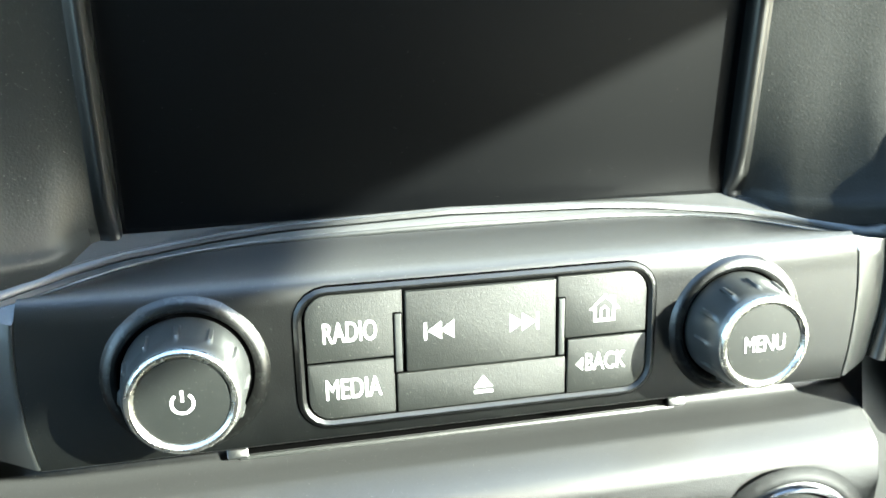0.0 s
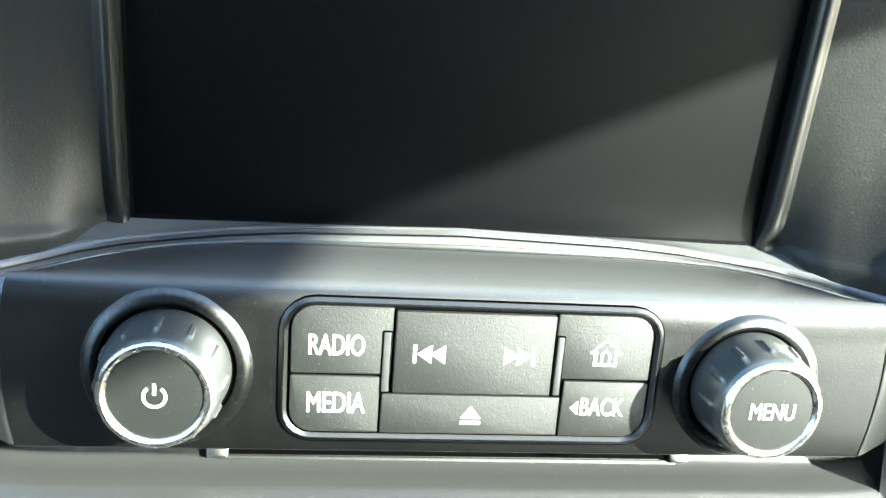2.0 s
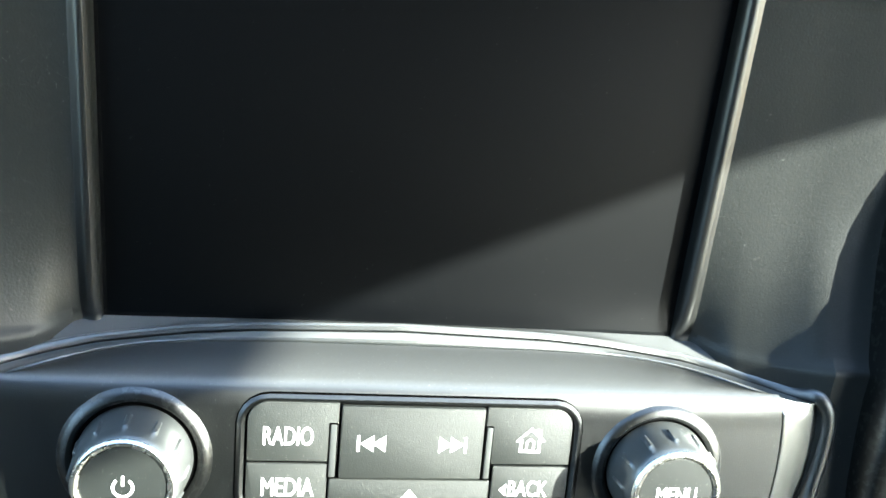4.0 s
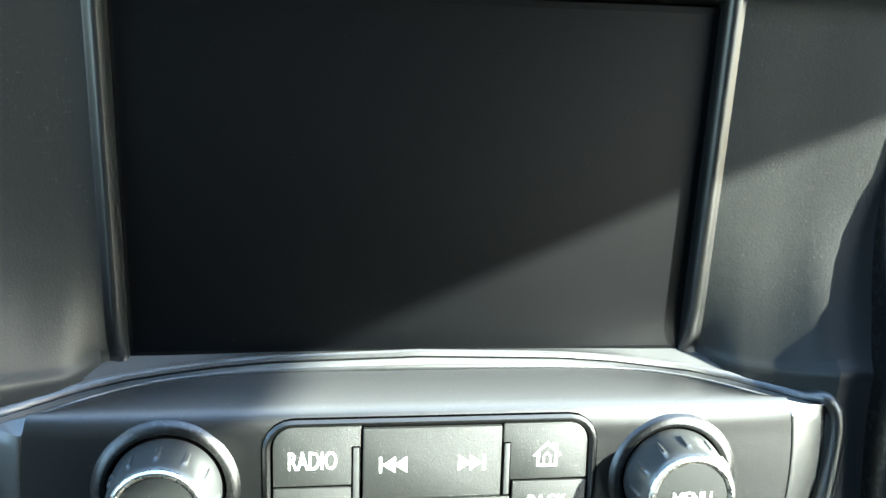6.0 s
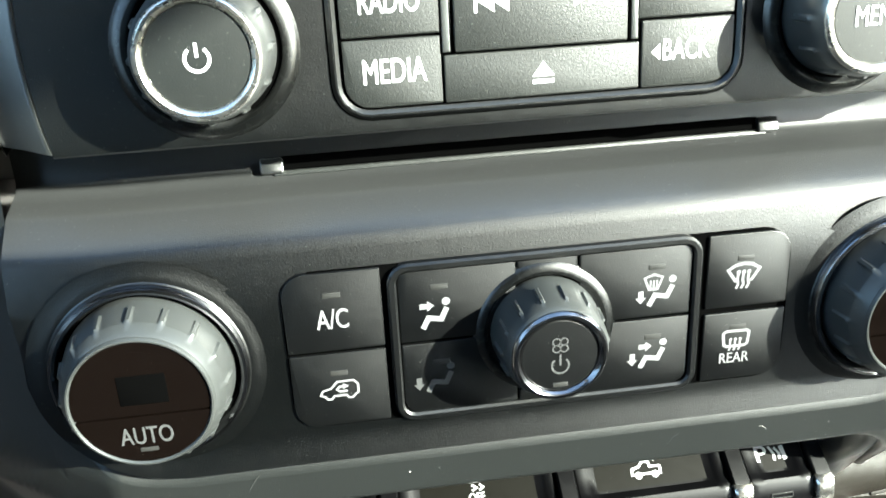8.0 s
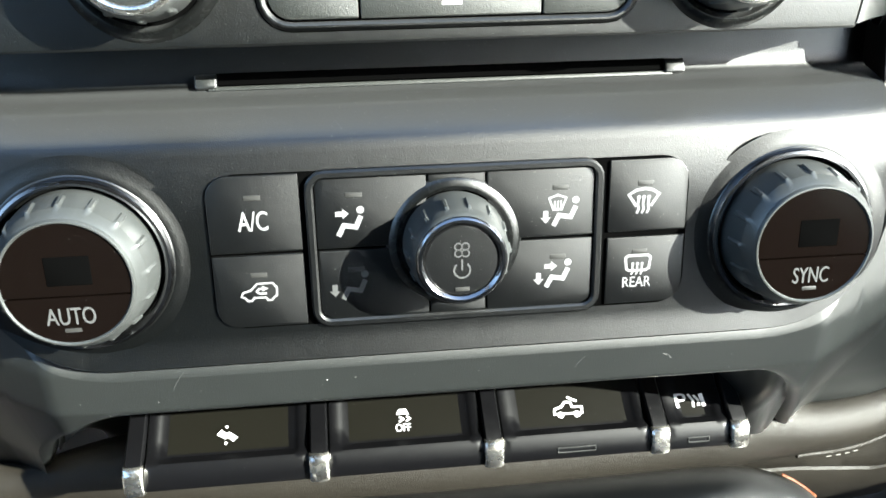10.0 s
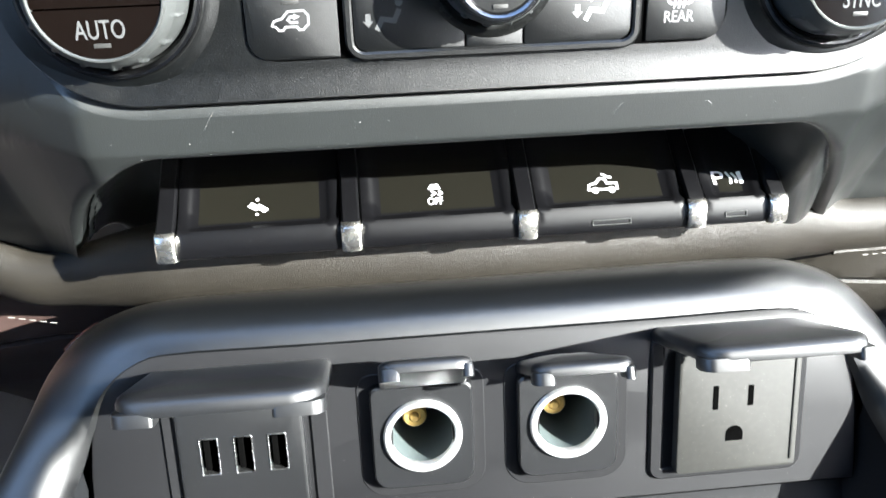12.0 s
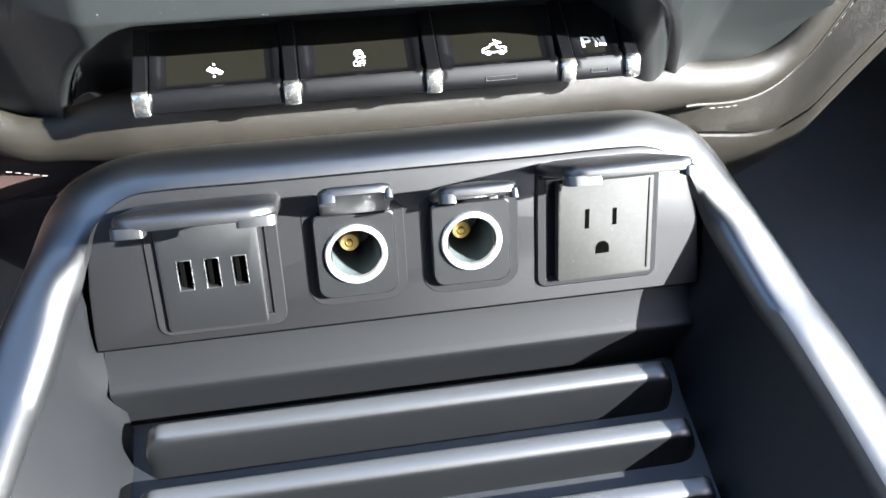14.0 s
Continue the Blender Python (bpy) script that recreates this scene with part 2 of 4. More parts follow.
def rounded(cx, cy, w, h, r, seg=5):
    """A rounded rectangle; r may be four radii: top right, top left, bottom left, bottom right."""
    rs = r if isinstance(r, (tuple, list)) else (r,) * 4
    pts = []
    for k, (sx, sy) in enumerate(((1, 1), (-1, 1), (-1, -1), (1, -1))):
        q = max(0.02, min(rs[k], w / 2 - 0.01, h / 2 - 0.01))
        for i in range(seg + 1):
            a = math.pi / 2 * (k + i / seg)
            pts.append((cx + sx * (w / 2 - q) + q * math.cos(a), cy + sy * (h / 2 - q) + q * math.sin(a)))
    return pts


def shrunk(cx, cy, w, h, r, by):
    rs = r if isinstance(r, (tuple, list)) else (r,) * 4
    return rounded(cx, cy, w - 2 * by, h - 2 * by, tuple(max(0.05, q - by) for q in rs))


def plate(face, cx, cy, w, h, r, n0, n1, soft=0.4, dome=0.0):
    """A rounded plate standing from n0 to n1 with a softened rim."""
    loops = [[face(*p, n0) for p in rounded(cx, cy, w, h, r)], [face(*p, n1 - soft) for p in rounded(cx, cy, w, h, r)]]
    loops.append([face(*p, n1 - soft * 0.3) for p in shrunk(cx, cy, w, h, r, soft * 0.3)])
    loops.append([face(*p, n1) for p in shrunk(cx, cy, w, h, r, soft)])
    if dome:
        loops.append([face(*p, n1 + dome) for p in shrunk(cx, cy, w, h, r, min(w, h) * 0.25)])
    return Mesh().loft(loops, first=True, last=True)


def ring_frame(face, cx, cy, w, h, r, width, n0, n1, soft=0.5):
    """A rounded rectangular frame of that width."""
    rows = [(0, n0), (0, n1 - soft), (soft, n1), (width - soft, n1), (width, n1 - soft), (width, n0)]
    return Mesh().loft([[face(*p, n) for p in shrunk(cx, cy, w, h, r, by)] for by, n in rows], ring=True)


def turned(face, cx, cy, rows, seg=64, ribs=0, depth=0.0, ribbed=(), width=0.2, first=True, last=True):
    """A turned body: rows of radius and height; rows in ribbed carry narrow grooves round the rim."""
    loops = []
    for k, (r, n) in enumerate(rows):
        loop = []
        for i in range(seg):
            a = 2 * math.pi * i / seg
            q = r
            if ribs and k in ribbed:
                phase = (a * ribs / (2 * math.pi)) % 1.0
                q = r - depth if phase < width else r
            loop.append(face(cx + q * math.cos(a), cy + q * math.sin(a), n))
        loops.append(loop)
    return Mesh().loft(loops, first=first, last=last)


def polygon(face, pts, n0, n1):
    """A flat shape of any outline with a little thickness."""
    k = len(pts)
    verts = [face(*p, n0) for p in pts] + [face(*p, n1) for p in pts]
    faces = [tuple(range(k, 2 * k))] + [(i, (i + 1) % k, k + (i + 1) % k, k + i) for i in range(k)]
    return Mesh().add(verts, faces)


def stroke(face, pts, width, n, mesh=None):
    """A line of that width along points, on the face; its ends meet where the first point is the last."""
    mesh = mesh or Mesh()
    pts = [Vector(p) for p in pts]
    ring = (pts[0] - pts[-1]).length < 1e-6
    if ring:
        pts.pop()
    k, rows = len(pts), []
    for i, p in enumerate(pts):
        a = pts[i - 1] if i or ring else p
        b = pts[(i + 1) % k] if i < k - 1 or ring else p
        d, e = (p - a), (b - p)
        d = (d if d.length > 1e-9 else e).normalized()
        e = (e if e.length > 1e-9 else d).normalized()
        s = Vector((-d.y - e.y, d.x + e.x))
        s = s.normalized() * width / 2 / max(0.8, s.length / 2)
        rows.append([face(p.x + s.x, p.y + s.y, n), face(p.x - s.x, p.y - s.y, n)])
    return mesh.loft(rows, closed=False, ring=ring)


def scaled(mesh, f):
    """The same mesh, made smaller or larger about its middle."""
    mid = sum((Vector(p) for p in mesh.v), Vector((0, 0, 0))) / len(mesh.v)
    mesh.v = [tuple(mid + (Vector(p) - mid) * f) for p in mesh.v]
    return mesh


def disc(face, cx, cy, r, n, mesh=None, seg=16):
    mesh = mesh or Mesh()
    return mesh.add([face(cx + r * math.cos(2 * math.pi * i / seg), cy + r * math.sin(2 * math.pi * i / seg), n) for i in range(seg)], [tuple(range(seg))])


def shape(face, pts, n, mesh=None):
    mesh = mesh or Mesh()
    return mesh.add([face(*p, n) for p in pts], [tuple(range(len(pts)))])


def lettering(face, words, cx, cy, w, h, n):
    """Printed words in the built-in font, fitted into a box w by h."""
    curve = bpy.data.curves.new("lettering", "FONT")
    curve.body, curve.resolution_u = words, 4
    ob = new("lettering", curve)
    bpy.context.view_layer.update()
    flat = bpy.data.meshes.new_from_object(ob.evaluated_get(bpy.context.evaluated_depsgraph_get()))
    bpy.data.objects.remove(ob)
    xs, ys = [v.co.x for v in flat.vertices], [v.co.y for v in flat.vertices]
    fx, fy = w / (max(xs) - min(xs)), h / (max(ys) - min(ys))
    mesh = Mesh()
    for k, (dx, dy) in enumerate(((0, 0), (-0.017 * h, 0.009 * h), (0.017 * h, -0.009 * h))):  # thickened strokes
        mesh.add([face(cx - w / 2 + (x - min(xs)) * fx + dx, cy - h / 2 + (y - min(ys)) * fy + dy, n + 0.012 * k) for x, y in zip(xs, ys)], [tuple(p.vertices) for p in flat.polygons])
    bpy.data.meshes.remove(flat)
    return mesh


def drilled(ob, cutters):
    """Cuts the cutters' shapes out of a finished mesh."""
    for c in cutters:
        tool = part("cutter", c, ob.data.materials[0])
        tool.location = -(ob.parent.location if ob.parent else Vector((0, 0, 0)))
        bpy.context.view_layer.update()
        mod = ob.modifiers.new("cut", "BOOLEAN")
        mod.object, mod.operation, mod.solver = tool, "DIFFERENCE", "EXACT"
        tool.location = (0, 0, 0)
        bpy.context.view_layer.update()
        cut = bpy.data.meshes.new_from_object(ob.evaluated_get(bpy.context.evaluated_depsgraph_get()))
        ob.modifiers.clear()
        ob.data = cut
        bpy.data.objects.remove(tool)
    ob.data.set_sharp_from_angle(angle=radians(38))
    return ob


def smooth_line(keys, count):
    """Points along a Catmull-Rom line through keys."""
    keys = [Vector(k) for k in keys]
    out = []
    for i in range(count):
        s = i / (count - 1) * (len(keys) - 1)
        k = min(int(s), len(keys) - 2)
        f = s - k
        a, b, c, d = keys[max(k - 1, 0)], keys[k], keys[k + 1], keys[min(k + 2, len(keys) - 1)]
        out.append(0.5 * (2 * b + (c - a) * f + (2 * a - 5 * b + 4 * c - d) * f * f + (3 * b - a - 3 * c + d) * f ** 3))
    return out


def rope(pts, r, seg=6, mesh=None):
    """A round cord along points."""
    mesh = mesh or Mesh()
    pts = [Vector(p) for p in pts]
    loops = []
    for i, p in enumerate(pts):
        d = (pts[min(i + 1, len(pts) - 1)] - pts[max(i - 1, 0)]).normalized()
        s = d.cross(Vector((0.13, 0.31, 0.94))).normalized()
        t = d.cross(s)
        loops.append([p + (s * math.cos(2 * math.pi * j / seg) + t * math.sin(2 * math.pi * j / seg)) * r for j in range(seg)])
    return mesh.loft(loops, first=True, last=True)


RADIO = Face(187.5, 764.0, 0.44)
CLIM = Face(154.4, 690.7, 0.40)
GLASS = Face(236.0, 777.0, 0.30)
POWER = Face(112.0, 542.0, 0.55)


# ---- the cab: plain shell with its windows, closed round the stack ----
def box(x0, x1, y0, y1, z0, z1):
    v = [(x, y, z) for x in (x0, x1) for y in (y0, y1) for z in (z0, z1)]
    return Mesh().add(v, [(0, 1, 3, 2), (4, 6, 7, 5), (0, 4, 5, 1), (2, 3, 7, 6), (0, 2, 6, 4), (1, 5, 7, 3)])


def wall_with_window(x, out, outline, hole):
    """A side wall standing in x, with a window hole; both given as (y, z) with as many points."""
    a, b = [(x, *p) for p in outline], [(x, *p) for p in hole]
    c, d = [(x + out, *p) for p in outline], [(x + out, *p) for p in hole]
    return Mesh().loft([a, b, d, c], ring=True)


FLOOR_Z = DROP * 1000
tagged(part("ground", Mesh().add([(-4e6, -4e6, -560), (4e6, -4e6, -560), (4e6, 4e6, -560), (-4e6, 4e6, -560)], [(0, 1, 2, 3)]), ASPHALT),
       "grey asphalt ground outside the parked truck", "ground", kind="structure")
tagged(part("floor", box(-660, 660, -1300, 900, FLOOR_Z - 40, FLOOR_Z), CARPET), "dark grey carpet covering the cab floor", "floor", kind="structure")
SIDE = [(-1300, 220), (900, 220), (900, 940), (660, 960), (330, 1290), (-90, 1555), (-500, 1555), (-1300, 1555)]
HOLE = [(-720, 790), (560, 790), (600, 860), (540, 998), (300, 1092), (0, 1208), (-340, 1341), (-720, 1489)]
tagged(part("wall_passenger_side", wall_with_window(640, 20, SIDE, HOLE), CABIN), "dark plastic cab side with a wide window", "wall", kind="structure")
NEAR = [(-560, 880), (520, 880), (580, 910), (500, 1000), (300, 1120), (0, 1260), (-200, 1340), (-560, 1400)]
tagged(part("wall_driver_side", wall_with_window(-660, 20, SIDE, NEAR), CABIN), "dark plastic cab side with a window", "wall", kind="structure")
tagged(part("wall_rear", box(-660, 660, -1340, -1300, 220, 1555), CABIN), "dark plastic rear wall of the cab", "wall", kind="structure")
tagged(part("ceiling", box(-660, 660, -1300, -110, 1540, 1565), CLOTH), "grey cloth headliner of the cab", "ceiling", kind="structure")
tagged(part("wall_front", box(-660, 660, 860, 900, 220, 930), CABIN), "dark firewall below the windscreen", "wall", kind="structure")
tagged(part("dash_top", Mesh().loft([[(x, y, z) for x in (-640, -300, 0, 300, 640)] for y, z in ((292, 905), (330, 930), (500, 945), (880, 930), (880, 900), (330, 900))], closed=False, ring=True), TRIM),
       "black padded top of the dashboard", "dashboard", kind="structure")


# ---- the stack's body ----
def between(x, xs, ys):
    return float(np.interp(x, xs, ys))


def body_y(x, z):
    y = between(z, (560, 585, 646, 660, 690, 720, 745, 785), (149.0, 145.0, 137.8, 141.3, 155.5, 170.5, 187.0, 208.0)) + 1.2
    a = abs(x)
    y += 0.5 * max(0.0, a - 118) - 0.34 * max(0.0, a - 160)
    s = max(0.0, (a - 88) / 54)
    d = min(max(0.0, s - 1), 0.35)
    flare = s * s if s < 1 else 1 + 2 * d - d * d / 0.35
    return y + flare * 9 * max(0.0, min(1.0, (660 - z) / 75))


def climate_low(x):
    a = abs(x)
    return 660.3 if a <= 96 else 691 - 30.7 * math.sqrt(max(0.0, 1 - ((a - 96) / 38.0) ** 2))


def recess_lip(x):
    a, reach = abs(x), 46 if x > 0 else 55
    if a <= 96:
        return 645.5
    if a <= 96 + reach:
        return 645.5 - 75.0 * ((a - 96) / reach) ** 2.3
    return 570.5 - 6 * min(1.0, (a - 96 - reach) / 20)


def lip_point(x, inward, back):
    """A place inside the recess's rounded lip."""
    m = (recess_lip(x + 0.2) - recess_lip(x - 0.2)) / 0.4
    inward *= between(abs(x), (100, 122), (1.0, 1.6))
    w = math.hypot(1, m)
    return Vector((x + m / w * inward, body_y(x, recess_lip(x)) + back, recess_lip(x) - inward / w))


def lip_rim(xs):
    return [[lip_point(x, d, b) for x in xs] for d, b in ((0.7, 0.1), (1.5, 0.6), (2.2, 1.5), (2.6, 3.0))]


dash = thing("dashboard", (0, 240, 560), "charcoal plastic centre stack of a truck dashboard with brown leather edging", "dashboard", kind="structure")
XS = sorted({*np.linspace(-134, 134, 105).round(3).tolist(), -96, 96})
rows = []
for k in range(31):
    row = []
    for x in XS:
        top, low = climate_low(x) - 3.5, recess_lip(x)
        z = top + (low - top) * k / 30
        row.append((x, body_y(x, z), z))
    rows.append(row)
rows[:0] = [[(x, body_y(x, climate_low(x) - 0.9) + dy, climate_low(x) - 0.9 + dz) for x in XS] for dy, dz in ((6, -0.2), (2.6, 0.3), (1.5, 0.0), (0.8, -0.6), (0.3, -1.4))]
rows += lip_rim(XS)
part("lower_bezel", Mesh().loft(rows, closed=False), BEZEL, dash)
for side in (-1, 1):
    cols = np.linspace(134, 225, 36)
    zs = [[(side * x, body_y(x, z), z) for z in np.linspace(recess_lip(side * x) - between(x, (141, 154), (0, 24)), 750, 65)] for x in cols]
    part("side_bezel", Mesh().loft(zs, closed=False), BEZEL, dash)
    part("bezel_lip", Mesh().loft([[(x, body_y(x, recess_lip(x)), recess_lip(x)) for x in side * cols[:9]], *lip_rim(side * cols[:9])], closed=False), BEZEL, dash)


# the recess behind the switches: an overhung scoop that runs out shallow at both ends
LIP = [lip_point(x, 2.6, 3.0) for x in np.linspace(-150.5, 141.5, 201)]


def recess_depth(x, z):
    """How far the scoop lies behind its lip: it drops steeply, but gently at the passenger's end."""
    near = min((p.x - x) ** 2 + (p.z - z) ** 2 for p in LIP) ** 0.5
    end = between(x, (84, 112), (0.0, 1.0))
    steep = 46 * (1 - math.exp(-near / between(abs(x), (90, 135), (4.0, 9.0))))
    return steep * (1 - end) + end * (0.3 * near + 32 * (1 - math.exp(-near ** 2 / 620)))


rows = []
for k in np.linspace(0, 1, 30) ** 1.7:
    rows.append([(p.x, p.y + recess_depth(p.x, p.z + (546 - p.z) * k), p.z + (546 - p.z) * k) for p in LIP])
part("switch_recess", Mesh().loft(rows, closed=False), BEZEL, dash)


# ---- screen surround ----
def gap(x):
    a = min(abs(x), 134.5)
    y = 228 - 28 * (a / 134.5) ** 5.0
    zr = between(a, (0, 48, 67, 80, 94, 107, 119, 128, 134.5), (800.2, 799.2, 798.0, 796.6, 795.0, 792.4, 789.0, 786.2, 784.0))
    slope = (936.3 - zr) / (187.5 + 0.44 * (zr - 764) - 31.4)
    return Vector((x, y, 936.3 - slope * (y - 31.4)))


cols = np.linspace(-134, 134, 81)
ledge = []
for x in cols:
    g = gap(x)
    end = Vector((x, 238.0, 775.5))
    ledge.append([g + Vector((0, 1.0, -4.0)), g + Vector((0, 0.2, -0.6)), g + Vector((0, 1.0, 0.3)), g + Vector((0, 2.0, 0.1)),
                  g.lerp(end, 0.3) + Vector((0, 0, 0.3)), g.lerp(end, 0.65) + Vector((0, 0, -0.3)), end])
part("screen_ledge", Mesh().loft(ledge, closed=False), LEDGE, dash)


def surround_side(side, edge):
    """The panel beside the screen: recess wall, rounded bead and the wing outside it, which turns to the driver."""
    plan = [(0.0, -1.5), (0.3, 4.0), (0.8, 8.0), (1.7, 10.0), (2.8, 10.5), (3.9, 10.0), (5.0, 8.4), (6.2, 7.3), (8.6, 7.0), (13, 7.4), (18, 8.4), (24, 9.5), (30, 10.5), (36, 12.0), (42, 13.5), (48, 15.0), (54, 16.5), (62, 18.0)]
    rows = []
    for d, n in plan:
        n *= (0.65 if side < 0 else between(d, (3, 10), (0.55, 0.8))) if n > 0 else 1.0
        x = edge + d
        foot = gap(x)
        n0 = max(n, (236.0 + 0.3 * (foot.z - 777) - foot.y - 2.6) * 0.958)
        extra = (n0 - n) * max(0.0, min(1.0, (d - 6) / 9))
        col = []
        for z in (735, 748, 760, 772, foot.z - 2, foot.z - 0.6, foot.z + 0.4, foot.z + 1.4, foot.z + 2.4, foot.z + 3.6, foot.z + 7, 791, 798, 804, 812, 820, 830, 845, 860, 875, 884, 889):
            lean = n + extra * max(0.0, min(1.0, 1 - (z - foot.z) / 55)) ** 2.0
            if d > 8:
                lean += 1.2 * max(0.0, 1 - max(0.0, z - foot.z) / 3.5) ** 2
            if d < 9 and n > 0:
                lean *= 1 - 0.6 * max(0.0, 1 - max(0.0, z - 777) / 11) ** 2
            q = GLASS(x, GLASS.up(z), lean)
            if z < 772:
                q.y -= 0.14 * (772 - z)
            col.append(q)
        on = lambda z, k: GLASS(x, GLASS.up(z), k)
        col += [on(892, n + 1.5 if d > 6 else n), on(896, n + 5 if d > 6 else n), on(901, n + 7), on(908, n + 3)]
        rows.append([(side * q.x, q.y, q.z) for q in col])
    return Mesh().loft(rows[:8], closed=False), Mesh().loft(rows[7:], closed=False)


def surround_bead():
    """The rounded lip that runs along the ledge and down both sides of the radio panel."""
    half = [gap(x) + Vector((0, 2.0, -1.3)) for x in (0, 20, 40, 60, 78, 92, 104, 114, 122, 128)]
    half += [Vector(q) for q in ((133.0, 203.8, 780.0), (136.2, 201.6, 777.6), (137.6, 199.4, 773), (137.6, 196.4, 766), (136.8, 192.6, 757), (135.6, 188.8, 748), (134.4, 186.6, 742))]
    line = smooth_line(half, 70)
    line = [Vector((-q.x, q.y, q.z)) for q in reversed(line[1:])] + line
    loops = []
    for k, q in enumerate(line):
        d = (line[min(k + 1, len(line) - 1)] - line[max(k - 1, 0)]).normalized()
        s = d.cross(Vector((0, -1, 0.35))).normalized()
        t = s.cross(d)
        r = between(abs(q.x), (90, 135), (1.6, 2.7))
        loops.append([q + (s * math.cos(a) * 1.05 + t * math.sin(a) * 0.95) * r for a in np.linspace(0, 2 * math.pi, 15)[:-1]])
    return Mesh().loft(loops, first=True, last=True)


part("surround_bead", surround_bead(), LEDGE, dash)
for side, edge in ((1, 93.6), (-1, 94.6)):
    bead, wing = surround_side(side, edge)
    part("screen_bead", bead, BEAD, dash)
    part("surround_wing", wing, WING, dash)
part("surround_brow", Mesh().loft([[GLASS(x, GLASS.up(z), n) for x in np.linspace(-150, 150, 31)] for z, n in ((889, -1.5), (891, 4), (896, 9), (903, 9.5), (915, 0), (925, -30))], closed=False), TRIM, dash)
part("screen_backing", plate(GLASS, -0.5, 55, 204, 126, 4, -9, -3), DARK, dash)


def side_trim(side):
    """The upright trim bar that flanks the stack."""
    rows = []
    for z, x, y in ((560, 214, 200), (620, 212, 190), (660, 208, 182), (695, 200, 178), (712, 178, 175), (722, 158, 172.5), (735, 150, 172.5), (745, 148, 174.5), (756, 147, 178.5), (770, 146.5, 183.5), (790, 146.5, 189.5), (799, 148, 194.5), (804, 148.8, 199), (811, 149.6, 208), (819, 150.2, 217.5), (828, 150.8, 226), (838, 151.4, 233.5), (848, 152.2, 239), (866, 154, 245), (900, 161, 257), (930, 167, 271)):
        rows.append([(side * (x + dx), y + dy, z) for dx, dy in ((2.0, 34), (0.6, 10), (0, 4), (0.6, 1.2), (2.5, -0.8), (6, -1.6), (20, -1.0), (34, 3), (44, 14), (46, 40))])
    return Mesh().loft(rows, closed=False)


for side in (-1, 1):
    part("side_trim", side_trim(side), TRIM, dash)
    part("outer_dash", Mesh().loft([[(side * x, y, z) for x in np.linspace(200, 640, 8)] for y, z in ((250, 520), (228, 600), (232, 680), (262, 780), (285, 905))], closed=False), TRIM, dash)


# ---- display ----
display = thing("display_screen", (0, 240, 777), "dark glossy touchscreen switched off with dust in the sun", "screen")
part("screen_glass", plate(GLASS, -0.5, 57, 190, 118, 1.5, -2.5, 0.0, 0.3), SCREEN, display)
part("screen_border", ring_frame(GLASS, -0.5, 57, 190.4, 118.4, 1.6, 2.0, -2.5, 0.04, 0.03), SCREEN, display, "black printed border")


# ---- radio control panel ----
radio = thing("radio_panel", (0, 190, 742), "charcoal radio control panel with two knobs and a framed button block", "car radio")
RX = np.sin(np.linspace(-1.5, 1.5, 101)) / math.sin(1.5)


def radio_half(z):
    return between(z, (742, 744.5, 750, 757, 764, 771, 777, 781, 785), (115.2, 115.6, 116.8, 117.6, 118.0, 117.9, 117.4, 116.8, 116.2))


def crease(x):
    h = max(0.0, 1 - (abs(x) / 116.6) ** 6.0)
    zr = 785 + 11 * max(0.0, 1 - (abs(x) / 116.6) ** 4.7)
    slope = (936.3 - zr) / (187.5 + 0.44 * (zr - 764) - 31.4)
    y = 198.6 + 24.0 * h
    return Vector((x, y, 936.3 - slope * (y - 31.4)))


rows = [[] for _ in range(22)]
for f in RX:
    at = lambda z, n=0.0: RADIO(f * radio_half(z), RADIO.up(z), n)
    x = f * 115.9
    c, s = crease(x), Vector((x, 199.5, 784.9))
    pts = [Vector((x, 199, 741.5)), Vector((x, 183, 742.2)), Vector((x, 179.6, 742.9)), Vector((x, 178.9, 743.9))]
    pts += [at(z) for z in (745.5, 752, 758, 764, 770, 775)]
    low, high, corner = at(777.5), s.lerp(c, 0.12) + Vector((0, 0, 0.5)), Vector((x, 196.0, 785.6))
    for t in (0.0, 0.15, 0.3, 0.45, 0.6, 0.75, 0.9, 1.0):
        pts.append(low * (1 - t) ** 2 + corner * 2 * t * (1 - t) + high * t ** 2)
    pts += [s.lerp(c, 0.3) + Vector((0, 0, 0.7)), s.lerp(c, 0.55) + Vector((0, 0, 0.7)), s.lerp(c, 0.8) + Vector((0, 0, 0.4)), c]
    for row, p in zip(rows, pts):
        row.append(p)
part("faceplate", Mesh().loft(rows, closed=False), DUSTY, radio)

inner, outer = [], []
for z, ix, ox in ((744.5, 115.6, 130.0), (750, 116.8, 131.5), (757, 117.6, 133.0), (764, 118.0, 134.0), (771, 117.9, 134.3), (777, 117.4, 134.0), (781, 116.8, 133.2)):
    a, b = RADIO(-ix, RADIO.up(z), 0.0), RADIO(-ox, RADIO.up(z + 1.5), -8.0)
    inner.append(a)
    outer.append(b)
for x in 115.6 * RX:
    g = gap(x * 132.0 / 115.6)
    inner.append(crease(x))
    outer.append(g + Vector((0, -1.5, 0.0)))
for z, ix, ox in ((781, 116.8, 133.2), (777, 117.4, 134.0), (771, 117.9, 134.3), (764, 118.0, 134.0), (757, 117.6, 133.0), (750, 116.8, 131.5), (744.5, 115.6, 130.0)):
    inner.append(RADIO(ix, RADIO.up(z), 0.0))
    outer.append(RADIO(ox, RADIO.up(z + 1.5), -8.0))
lift = [RADIO.n if k < 7 or k >= len(inner) - 7 else Vector((0, 0, 1)) for k in range(len(inner))]
across = [(o - i).normalized() for i, o in zip(inner, outer)]
sunk = [i + a * 0.2 - u * 0.8 for i, a, u in zip(inner, across, lift)]
